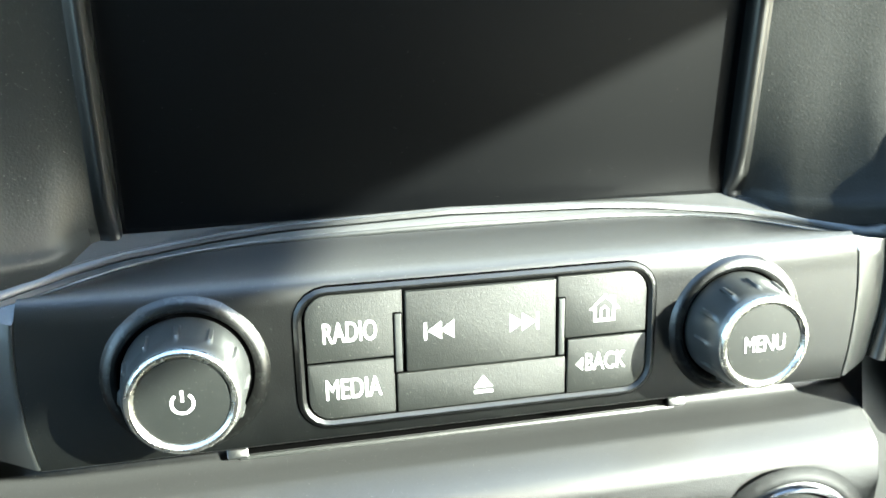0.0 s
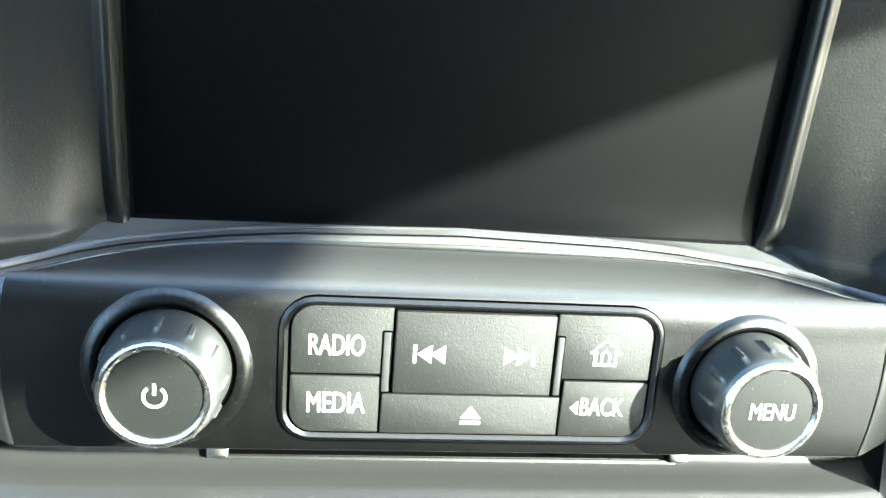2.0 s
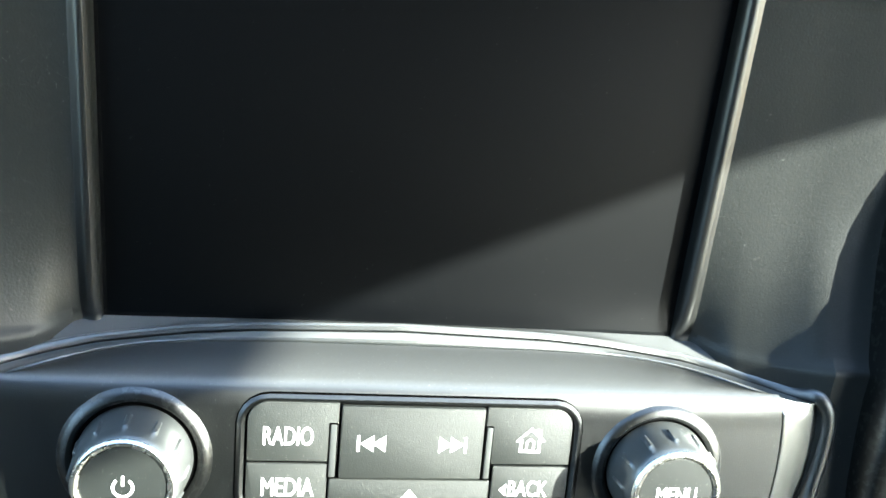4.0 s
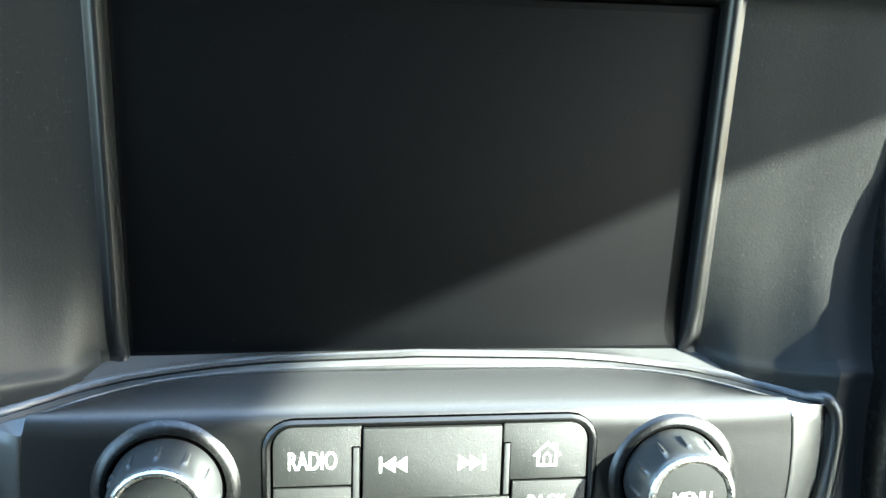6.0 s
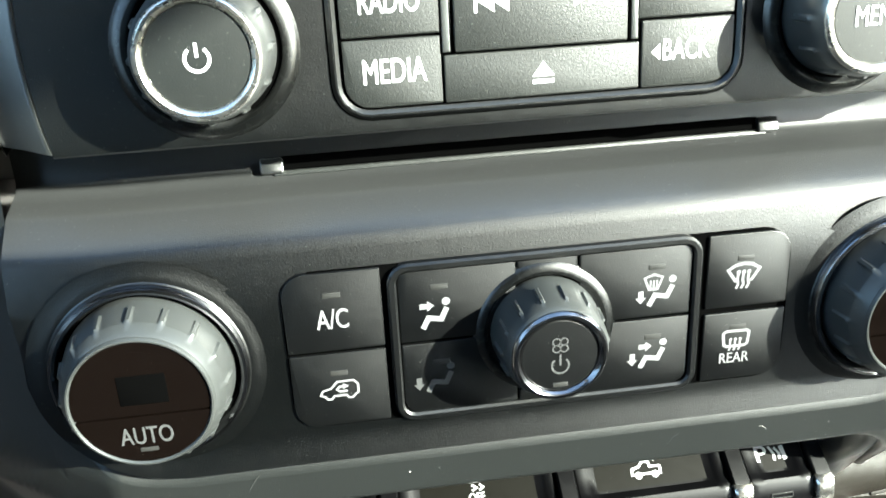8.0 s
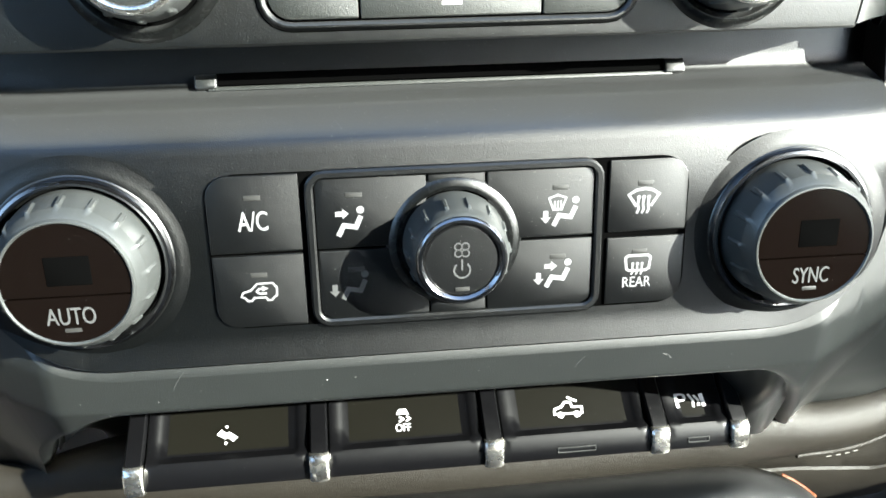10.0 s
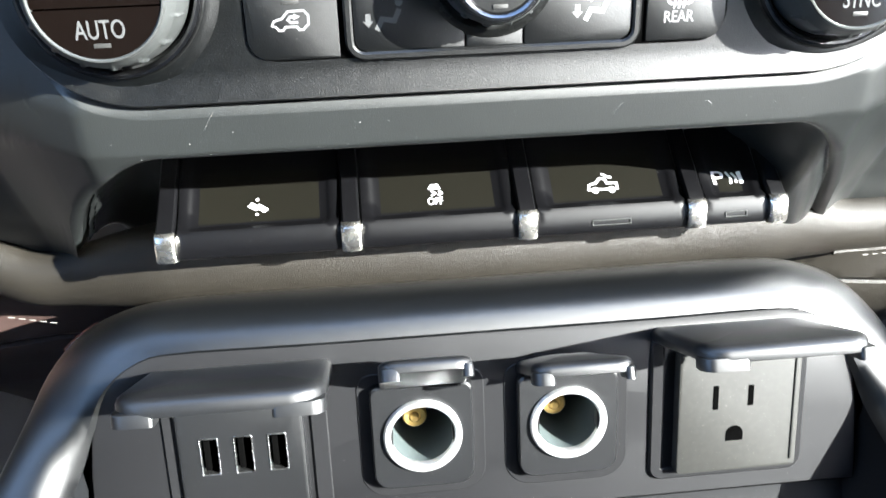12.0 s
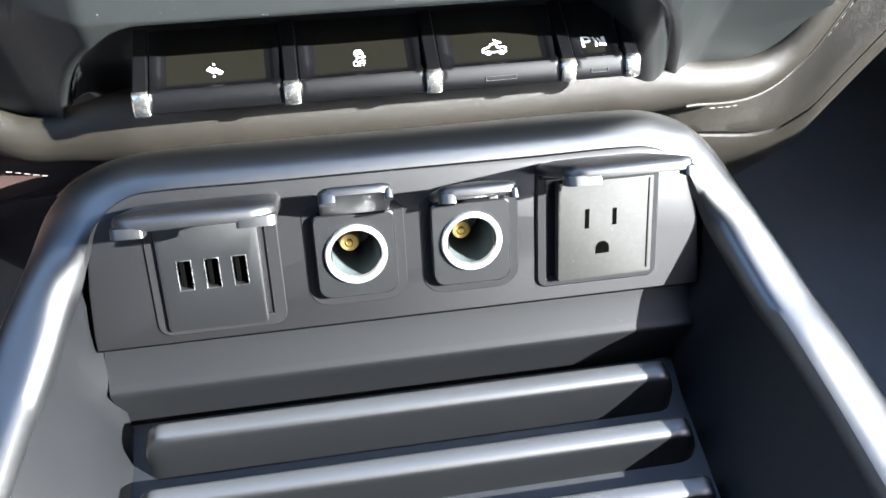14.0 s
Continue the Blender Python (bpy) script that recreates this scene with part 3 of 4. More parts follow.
edge1 = [i + a * 0.25 + u * 0.35 for i, a, u in zip(inner, across, lift)]
edge2 = [i + a * 0.75 + u * 0.7 for i, a, u in zip(inner, across, lift)]
step = [i + a * 1.6 + u * 0.9 for i, a, u in zip(inner, across, lift)]
bulge = [i.lerp(o, 0.45) + Vector((0, -1.0, 0.9)) for i, o in zip(inner, outer)]
bulge2 = [i.lerp(o, 0.8) + Vector((0, -0.8, 0.6)) for i, o in zip(inner, outer)]
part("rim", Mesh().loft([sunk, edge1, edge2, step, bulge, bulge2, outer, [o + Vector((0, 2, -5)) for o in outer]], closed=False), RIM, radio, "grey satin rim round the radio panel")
# black strip along the rim's gap; the shade in there is painted
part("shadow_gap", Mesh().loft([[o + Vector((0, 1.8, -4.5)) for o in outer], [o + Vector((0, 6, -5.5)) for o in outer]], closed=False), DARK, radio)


def knob(face, cx, cz, owner, radius, height, base, name, ribs=12, ring=CHROME, grip=GRIP, flare=2.6, lip=1.0):
    """A turned control: dish in the panel, dark gap, grooved grip, bright ring."""
    cy = face.up(cz)
    k = part(name, turned(face, cx, cy, [(radius + flare, -1.0), (radius + flare, 1.2), (radius + flare * 0.97, 2.2), (radius + flare * 0.84, height * 0.32), (radius + flare * 0.81, height * 0.36), (radius + flare * 0.58, height * 0.70), (radius + flare * 0.54, height * 0.74), (radius + 0.9, height * 0.86), (radius + 0.2, height * 0.95), (radius - 0.6, height)],
                     seg=18 * ribs, ribs=ribs, depth=-0.65, ribbed=(4, 5), width=0.16, last=False), grip, owner)
    part("dish", turned(face, cx, cy, [(base + 1.2, -0.2), (base + 0.5, 0.7), (base - 0.5, 1.5), (base - 1.8, 1.7), (base - 2.8, 1.0), (base - 3.2, 0.1)], first=False, last=False), TRIM, k)
    part("gap_ring", turned(face, cx, cy, [(base - 2.9, 0.12), (radius + 1.0, 0.12)], first=False, last=False), DARK, k)
    part("bright_ring", turned(face, cx, cy, [(radius + 0.25, height - 1.0), (radius + 0.1, height - 0.3), (radius - 0.5 * lip, height + 0.25), (radius - 1.2 * lip, height + 0.3), (radius - 1.9 * lip, height - 0.2), (radius - 2.3 * lip, height - 1.2)], seg=72, first=False, last=False), ring, k, "chrome ring")
    return k, cy


def cap_on(face, cx, cy, k, r, n, material=CAP):
    part("cap", turned(face, cx, cy, [(r, n - 2), (r, n - 0.4), (r - 0.4, n), (r * 0.6, n + 0.15), (r * 0.2, n + 0.2)], seg=48, first=False), material, k)


POWER_KNOB, cy = knob(RADIO, -77.5, 764.6, radio, 13.5, 17.0, 20.4, "power_knob", ribs=12)
cap_on(RADIO, -77.5, cy, POWER_KNOB, 11.5, 16.4)
sign = Mesh()
arc = [(-77.5 + 2.6 * math.sin(a), cy - 0.2 + 2.6 * math.cos(a)) for a in np.linspace(radians(38), radians(322), 22)]
stroke(RADIO, arc, 0.75, 16.75, sign)
stroke(RADIO, [(-77.5, cy + 0.2), (-77.5, cy + 3.2)], 0.75, 16.76, sign)
part("power_symbol", sign, PRINT, POWER_KNOB)
MENU_KNOB, cy = knob(RADIO, 78.3, 763.4, radio, 13.5, 16.2, 20.0, "menu_knob", ribs=12)
cap_on(RADIO, 78.3, cy, MENU_KNOB, 11.5, 15.6)
part("menu_lettering", lettering(RADIO, "MENU", 78.3, cy, 12.2, 4.6, 15.95), PRINT, MENU_KNOB)

# button block
U = RADIO.up
part("button_well", plate(RADIO, 1.5, U(765.2), 99, 38, 8, -1.0, 0.12, 0.05), DARK, radio)
part("frame_gap", ring_frame(RADIO, 1.5, U(765.1), 103.0, 40.8, 9.3, 0.7, -3.0, 0.2, 0.05), DARK, radio)
part("button_frame", ring_frame(RADIO, 1.5, U(765.1), 102.4, 40.2, 9.0, 2.3, -0.6, 1.1, 0.9), FACE, radio, "dark satin frame")


def button(face, owner, x0, x1, z0, z1, r, n, material, name="button", soft=0.35, dome=0.0):
    return part(name, plate(face, (x0 + x1) / 2, (face.up(z0) + face.up(z1)) / 2, x1 - x0, face.up(z1) - face.up(z0), r, -0.8, n, soft, dome), material, owner)


B = 0.9
b = button(RADIO, radio, -46.6, -20.6, 764.6, 781.6, (0.5, 6, 0.5, 0.5), B, BUTTON)
part("lettering", lettering(RADIO, "RADIO", -34.9, U(772.0), 14.2, 5.7, B + 0.06), PRINT, b)
b = button(RADIO, radio, -46.6, -23.3, 749.4, 764.0, (0.5, 0.5, 6, 0.5), B, BUTTON)
part("lettering", lettering(RADIO, "MEDIA", -34.5, U(757.2), 15.0, 5.7, B + 0.06), PRINT, b)
b = button(RADIO, radio, -20.0, 22.3, 760.2, 781.0, 0.5, B + 0.7, BUTTON, "seek_button", 0.4)
seek = Mesh()
for sx, x0 in ((1, -15.0), (-1, 17.3)):
    y, n = U(770.5), B + 0.78
    stroke(RADIO, [(x0 + sx * 0.3, y - 2.5), (x0 + sx * 0.3, y + 2.5)], 0.8, n, seek)
    for q in (0.9, 4.4):
        shape(RADIO, [(x0 + sx * q, y), (x0 + sx * (q + 3.9), y + 2.6), (x0 + sx * (q + 3.9), y - 2.6)], n, seek)
part("seek_symbol", seek, PRINT, b)
for x0, x1, zt in ((-23.3, -20.9, 775.6), (22.9, 25.2, 775.6)):
    part("pivot_slot", plate(RADIO, (x0 + x1) / 2, (U(zt) + U(760.2)) / 2, x1 - x0 + 0.3, U(zt) - U(760.2) + 0.8, 0.4, -0.8, B + 0.05, 0.1), DARK, radio)
    part("pivot", plate(RADIO, (x0 + x1) / 2 + 0.1, (U(zt) + U(760.2)) / 2, x1 - x0 - 0.5, U(zt) - U(760.2) - 0.2, 0.3, -0.8, B + 0.35, 0.3), GRIP, radio, "grey hinge strip")
b = button(RADIO, radio, -22.7, 25.5, 749.3, 759.6, 0.5, B, BUTTON, "eject_button")
ej = Mesh()
shape(RADIO, [(-1.3, U(753.6)), (4.3, U(753.6)), (1.5, U(756.9))], B + 0.06, ej)
shape(RADIO, [(-1.2, U(752.0)), (4.2, U(752.0)), (4.2, U(752.9)), (-1.2, U(752.9))], B + 0.06, ej)
part("eject_symbol", ej, PRINT, b)
b = button(RADIO, radio, 22.9, 49.5, 764.6, 781.3, (6, 0.5, 0.5, 0.5), B, BUTTON)
home = Mesh()
hy = U(768.1)
house = [(33.4, hy), (33.4, hy + 4.1), (32.0, hy + 4.1), (36.8, hy + 8.5), (38.9, hy + 6.6), (38.9, hy + 8.0), (40.0, hy + 8.0), (40.0, hy + 5.6), (41.5, hy + 4.1), (40.1, hy + 4.1), (40.1, hy), (33.4, hy)]
stroke(RADIO, house, 1.15, B + 0.06, home)
stroke(RADIO, [(35.5, hy), (35.5, hy + 3.6), (36.8, hy + 4.8), (38.0, hy + 3.6), (38.0, hy)], 0.7, B + 0.07, home)
part("home_symbol", scaled(home, 0.84), PRINT, b)
b = button(RADIO, radio, 26.1, 49.7, 749.2, 764.0, (0.5, 0.5, 0.5, 6), B, BUTTON)
part("lettering", lettering(RADIO, "BACK", 37.6, U(757.4), 12.0, 5.2, B + 0.06), PRINT, b)
part("arrow", shape(RADIO, [(28.6, U(757.0)), (30.8, U(758.9)), (30.8, U(755.1))], B + 0.06), PRINT, b)


# ---- climate control panel ----
climate = thing("climate_panel", (0, 165, 662), "charcoal climate control panel with three knobs and dark buttons", "climate control")
CX = sorted({*np.linspace(-133.9, 133.9, 121).round(3).tolist(), -96.0, 96.0})
rows = [[] for _ in range(27)]
for x in CX:
    a, low = abs(x), climate_low(x)
    back = max(0.0, (a - 108) / 26) ** 2 * 3.0
    section = ((201, 738), (196.5, 727.5), (194.8, 723.6), (192.5, 722.3), (187, 722.8), (182.4, 723.2), (181.2, 723.1), (180.2, 722.8), (176.0, 721.6), (172.6, 720.7), (170.4, 719.8), (168.6, 718.6), (167.0, 716.8), (165.6, 714.4))
    pts = [Vector((x, y, z)) for y, z in section]
    top, flat = 710.5, low + 9.0
    pts += [CLIM(x, CLIM.up(top + (flat - top) * t), -back * t * 0.4) for t in (0, 0.25, 0.5, 0.75, 1.0)]
    for t in (0.2, 0.4, 0.6, 0.8, 1.0):  # the foot flares out to a rounded lip
        pts.append(CLIM(x, CLIM.up(flat + (low + 1.0 - flat) * t), -back * (0.4 + 0.2 * t) + 1.9 * t ** 1.6 * (1 - 0.35 * max(0.0, t - 0.6))))
    e = pts[-1]
    pts += [e + Vector((0, 0.4, -0.7)), e + Vector((0, 1.6, -1.0)), e + Vector((0, 5.0, -0.6))]
    for row, p in zip(rows, pts):
        row.append(p + Vector((0, back * 0.5, 0)))
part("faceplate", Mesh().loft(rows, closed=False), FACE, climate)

# disc slot on the ledge
SLOT = Face(193.0, 722.6, 1.1)
part("disc_slot", plate(SLOT, 2.0, 2.4, 134, 3.6, 0.4, -0.5, 0.9, 0.1), DARK, climate, "black disc slot")
part("slot_lip", plate(SLOT, 2.0, -0.4, 138, 1.3, 0.3, -1.0, 1.2, 0.3), BUTTON, climate)
for sx, hue in ((-67.5, RIM), (71.5, TRIM)):
    part("slot_end", plate(SLOT, sx, 1.6, 6.2, 4.2, 0.8, -1.0, 2.2, 0.5), hue, climate, "small end block")

U = CLIM.up
part("button_well", plate(CLIM, 0.8, U(692), 137.5, 45.5, 8, -1.0, 0.10, 0.05), DARK, climate)
part("button_frame", ring_frame(CLIM, 1.6, U(691.9), 84.6, 46.6, 5.5, 2.4, -0.6, 1.9, 0.6), CLIMATE, climate, "glossy black frame")
B = 0.9


def lamp_window(b, x, z, w=4.6):
    part("indicator", plate(CLIM, x, U(z), w, 1.5, 0.2, 0.2, B + 0.12, 0.1), LED, b)


def block_arrow(x, y, dx, dy, mesh):
    """A short broad arrow centred at x, y."""
    p = Vector((dx, dy))
    q = Vector((-dy, dx))
    c = Vector((x, y))
    shape(CLIM, [tuple(c + p * a + q * b) for a, b in ((-1.9, 0.75), (0.1, 0.75), (0.1, 1.55), (1.9, 0.0), (0.1, -1.55), (0.1, -0.75), (-1.9, -0.75))], B + 0.06, mesh)


def airflow(x, v, material, b, face=False, feet=False):
    """A seated figure from its hip, with arrows for the air's way."""
    m = Mesh()
    stroke(CLIM, [(x + 2.0, v + 3.2), (x + 0.5, v), (x - 2.9, v + 0.6), (x - 4.5, v - 2.5)], 1.5, B + 0.06, m)
    disc(CLIM, x + 1.9, v + 5.0, 1.1, B + 0.06, m)
    if face:
        block_arrow(x - 3.2, v + 4.0, 1.0, 0.0, m)
    if feet:
        block_arrow(x - 6.8, v + 0.2, 0.0, -1.0, m)
    part("airflow_symbol", m, material, b)


b = button(CLIM, climate, -67.6, -42.2, 692.4, 713.0, (0.5, 6, 0.5, 0.5), B, CLIMATE)
lamp_window(b, -55.0, 707.2)
part("lettering", lettering(CLIM, "A/C", -55.3, U(701.0), 8.2, 5.6, B + 0.06), PALE, b)
b = button(CLIM, climate, -67.6, -42.2, 671.4, 691.6, (0.5, 0.5, 6, 0.5), B, CLIMATE)
lamp_window(b, -55.0, 686.2)
car = Mesh()
cyy = U(679.2)
stroke(CLIM, [(-60.4, cyy + 1.2), (-59.8, cyy + 2.4), (-57.6, cyy + 3.0), (-55.8, cyy + 4.9), (-51.4, cyy + 5.0), (-50.3, cyy + 3.6), (-50.4, cyy + 1.2), (-51.2, cyy + 0.6), (-51.9, cyy - 0.2), (-53.0, cyy - 0.2), (-53.6, cyy + 0.7), (-56.8, cyy + 0.7), (-57.5, cyy - 0.2), (-58.6, cyy - 0.2), (-59.3, cyy + 0.7), (-60.4, cyy + 1.2)], 0.62, B + 0.06, car)
stroke(CLIM, [(-53.2, cyy + 1.9), (-55.2, cyy + 1.9), (-56.0, cyy + 2.6), (-55.2, cyy + 3.4), (-54.2, cyy + 3.4)], 0.7, B + 0.06, car)
shape(CLIM, [(-54.4, cyy + 2.5), (-54.4, cyy + 4.3), (-52.6, cyy + 3.4)], B + 0.07, car)
part("recirculation_symbol", car, PALE, b)

b = button(CLIM, climate, -38.0, -7.0, 692.4, 712.0, (0.5, 4, 0.5, 0.5), B, CLIMATE)
lamp_window(b, -27.3, 706.7)
airflow(-27.5, 7.9, PALE, b, face=True)
b = button(CLIM, climate, -38.0, -7.0, 672.4, 691.7, (0.5, 0.5, 4, 0.5), B, CLIMATE)
lamp_window(b, -27.6, 686.2)
# printed greyer than its neighbours to stand in for the fan knob's shadow
airflow(-27.1, -11.3, FAINT, b, feet=True)
b = button(CLIM, climate, 10.2, 41.2, 692.4, 712.0, (4, 0.5, 0.5, 0.5), B, CLIMATE)
lamp_window(b, 31.4, 706.0)
airflow(34.0, 7.6, PALE, b, feet=True)
fan_shape = Mesh()
stroke(CLIM, [(29.4, 10.0), (28.1, 13.4), (30.6, 14.3), (33.1, 13.4), (31.8, 10.0), (29.4, 10.0)], 0.7, B + 0.06, fan_shape)
for x in (29.7, 30.6, 31.5):
    stroke(CLIM, [(x, 9.6), (x + 0.1, 12.6)], 0.55, B + 0.07, fan_shape)
part("windscreen_symbol", fan_shape, PALE, b)
b = button(CLIM, climate, 10.2, 41.2, 672.4, 691.7, (0.5, 0.5, 0.5, 4), B, CLIMATE)
lamp_window(b, 31.0, 686.6)
airflow(32.2, -11.3, PALE, b, face=True, feet=True)
for z0, z1 in ((706.5, 712.0), (672.4, 677.0)):
    button(CLIM, climate, -6.4, 9.7, z0, z1, 0.4, B - 0.3, CLIMATE, "filler")

b = button(CLIM, climate, 45.6, 69.0, 692.6, 712.6, (6, 0.5, 0.5, 0.5), B, CLIMATE)
lamp_window(b, 56.3, 706.0)
dm = Mesh()
stroke(CLIM, [(53.9, 9.6), (51.5, 13.2), (53.6, 14.5), (56.0, 14.9), (58.4, 14.5), (60.5, 13.2), (58.1, 9.6)], 0.95, B + 0.06, dm)
for x in (54.5, 56.0, 57.5):
    stroke(CLIM, [(x - 0.5, 7.5), (x + 0.1, 8.8), (x - 0.2, 10.2), (x, 12.4)], 0.75, B + 0.07, dm)
    disc(CLIM, x, 12.4, 0.62, B + 0.08, dm, 8)
part("demist_symbol", dm, PALE, b)
b = button(CLIM, climate, 45.6, 69.0, 671.6, 691.0, (0.5, 0.5, 0.5, 6), B, CLIMATE)
lamp_window(b, 55.6, 686.8)
rm = Mesh()
stroke(CLIM, [(51.9, -9.6), (51.5, -6.2), (52.3, -5.5), (58.3, -5.5), (59.1, -6.2), (58.7, -9.6), (57.9, -10.2), (52.7, -10.2), (51.9, -9.6)], 0.85, B + 0.06, rm)
for x in (53.8, 55.2, 56.6):
    stroke(CLIM, [(x - 0.4, -11.6), (x + 0.1, -10.4), (x - 0.1, -9.2), (x, -8.2)], 0.6, B + 0.07, rm)
    disc(CLIM, x, -8.1, 0.5, B + 0.08, rm, 8)
part("rear_symbol", rm, PALE, b)
part("lettering", lettering(CLIM, "REAR", 55.2, -13.8, 8.6, 3.2, B + 0.06), PALE, b)

FAN, cy = knob(CLIM, 0.8, 692.4, climate, 12.3, 17.2, 18.6, "fan_knob", ribs=14, ring=INK, grip=DIAL)
cap_on(CLIM, 0.8, cy, FAN, 10.1, 16.5, CLIMATE)
fs = Mesh()
for a in (45, 135, 225, 315):
    q = [(0.8 + 1.35 * math.cos(radians(a)) + 1.0 * math.cos(t), cy + 3.2 + 1.35 * math.sin(radians(a)) + 1.0 * math.sin(t)) for t in np.linspace(0, 2 * math.pi, 13)]
    stroke(CLIM, q, 0.42, 16.85, fs)
stroke(CLIM, [(0.8 + 2.2 * math.sin(a), cy - 2.6 + 2.2 * math.cos(a)) for a in np.linspace(radians(40), radians(320), 18)], 0.55, 16.85, fs)
stroke(CLIM, [(0.8, cy - 2.6), (0.8, cy + 0.6)], 0.55, 16.86, fs)
part("fan_symbol", fs, FAINT, FAN)
part("indicator", plate(CLIM, 0.8, cy - 8.2, 4.0, 1.2, 0.2, 16.0, 16.9, 0.1), LED, FAN)


def temperature_knob(cx, cz, words, w):
    k, cy = knob(CLIM, cx, cz, climate, 17.5, 15.8, 25.0, "temperature_knob", ribs=16, ring=DIAL, grip=DIAL, flare=3.9, lip=0.55)
    part("base_ring", turned(CLIM, cx, cy, [(25.0, 0.2), (24.9, 2.2), (24.4, 3.1), (23.6, 3.3), (22.9, 2.9), (22.3, 1.0)], seg=96, first=False, last=False), INK, k, "dark chrome ring")
    part("swell", turned(CLIM, cx, cy, [(30.5, -0.2), (28.8, 0.05), (27.2, 0.45), (26.0, 0.8), (25.1, 0.8)], seg=96, first=False, last=False), FACE, k)
    n, r = 15.5, 16.7
    cut = -3.2
    a0 = math.asin(cut / r)
    upper = [(cx + r * math.cos(a), cy + r * math.sin(a)) for a in np.linspace(a0, math.pi - a0, 40)]
    lower = [(cx + r * math.cos(a), cy + r * math.sin(a)) for a in np.linspace(math.pi - a0 + 0.03, 2 * math.pi + a0 - 0.03, 30)]
    part("display_lens", polygon(CLIM, upper, n - 2, n), SMOKE, k, "smoked brown display lens")
    inner_top = [(cx + 13.6 * math.cos(a), cy + 13.6 * math.sin(a)) for a in np.linspace(0.12, math.pi - 0.12, 32)]
    part("lens_arc", stroke(CLIM, inner_top, 0.5, n + 0.05), SMOKE, k)
    part("display_window", plate(CLIM, cx + 1.0, cy + 3.6, 11.5, 8.0, 0.3, n - 0.5, n + 0.12, 0.1), DARK, k)
    part("lower_cap", polygon(CLIM, lower, n - 2, n + 0.1), SMOKE, k)
    part("lettering", lettering(CLIM, words, cx, cy - 8.9, w, 4.8, n + 0.2), FAINT, k)
    part("indicator", plate(CLIM, cx, cy - 13.0, 4.4, 1.2, 0.2, n - 0.5, n + 0.2, 0.1), LED, k)


temperature_knob(-102.6, 691.8, "AUTO", 12.6)
temperature_knob(101.4, 690.7, "SYNC", 10.6)


# ---- switch row ----
switches = thing("switch_row", (0, 165, 594), "black rocker switches between chrome-tipped bars below the climate panel", "switch panel")
BARS = (-106.0, -43.8, 17.1, 77.3, 106.8)
KEYTOP = Face(162.0, 604.6, 1 / 0.262)   # the keys' tops: v runs back, n up


def switch(x0, x1):
    """A rocker: hollowed glossy top, rounded front lip."""
    body, w = Mesh(), x1 - x0
    xs = [x0, x0 + 0.6, x0 + 3.0, x0 + 4.2, x0 + 5.4, *np.linspace(x0 + 9, x1 - 9, 5), x1 - 5.4, x1 - 4.2, x1 - 3.0, x1 - 0.6, x1]
    drop = [1.2, 0.4, 0.2, 0.9, 1.5] + [1.7] * 5 + [1.5, 0.9, 0.2, 0.4, 1.2]
    loops = []
    for x, d in zip(xs, drop):
        e = 0.6 if x in (x0, x1) else 0.0
        sec = [(181, 600), (181, 610.4 - e), (176, 609.4 - d), (168, 607.2 - d), (160, 605.0 - d), (154.2, 603.4 - d), (152.4, 603.4 - d * 0.5), (150.6, 603.2 - e), (149.2, 602.4 - e), (147.0, 599.4), (145.4, 596.8), (145.3, 595.6), (146.4, 594.2), (152, 593), (181, 592)]
        loops.append([(x, y, z) for y, z in sec])
    key = part("switch", body.loft(loops, first=True, last=True), KEY, switches)
    mid, half = (x0 + x1) / 2, w / 2 - 6.4
    face = [[(x, y, 605.0 + (y - 160) * 0.275 - 1.66 + 0.06) for x in (mid - half, mid + half)] for y in (155.0, 160, 168, 175.5)]
    part("switch_face", Mesh().loft(face, closed=False), GLOSS, key, "glossy olive-black face")
    return key, mid


def on_key(u, v, n=0.0):
    """A place on the hollow face: u across, v back along it from the symbol's middle."""
    y = 160.4 + v * 0.964
    return Vector((u, y, 605.0 + (y - 160) * 0.275 - 1.66 + 0.12 + n))


keys = [switch(a + 3.4, b - 3.4) for a, b in zip(BARS, BARS[1:])]
sym = Mesh()
x = keys[0][1] - 0.4
shape(on_key, [(x - 4.6, 0.6), (x - 2.6, 2.8), (x - 0.2, 1.0), (x + 0.6, 1.8), (x + 4.6, -1.2), (x + 2.6, -3.0), (x + 0.2, -1.0), (x - 0.8, -1.8)], 0, sym)
disc(on_key, x - 0.3, 3.9, 0.7, 0, sym)
disc(on_key, x - 0.5, -3.6, 0.7, 0, sym)
part("pedal_symbol", scaled(sym, 0.8), PRINT, keys[0][0])
sym = Mesh()
x = keys[1][1] - 0.6
shape(on_key, [(x - 2.4, 3.0), (x - 1.4, 5.2), (x + 1.4, 5.2), (x + 2.4, 3.0)], 0, sym)
stroke(on_key, [(x - 1.4, 2.2), (x + 0.4, 1.2), (x - 1.4, 0.2)], 0.8, 0, sym)
stroke(on_key, [(x + 1.4, 2.2), (x + 2.8, 1.2), (x + 1.2, 0.2)], 0.8, 0, sym)
part("traction_symbol", scaled(sym, 0.95), PRINT, keys[1][0])
part("lettering", lettering(on_key, "OFF", x, -2.0, 5.4, 2.9, 0.02), PRINT, keys[1][0])
sym = Mesh()
x = keys[2][1] - 1.2
stroke(on_key, [(x - 5.8, -1.6), (x - 5.4, 0.6), (x - 2.6, 1.4), (x - 0.8, 3.4), (x + 1.4, 3.2), (x + 1.8, 1.2), (x + 5.8, 1.0), (x + 5.6, -1.6), (x - 5.8, -1.6)], 1.0, 0, sym)
disc(on_key, x - 3.2, -2.0, 1.4, 0.01, sym)
disc(on_key, x + 3.4, -2.0, 1.4, 0.01, sym)
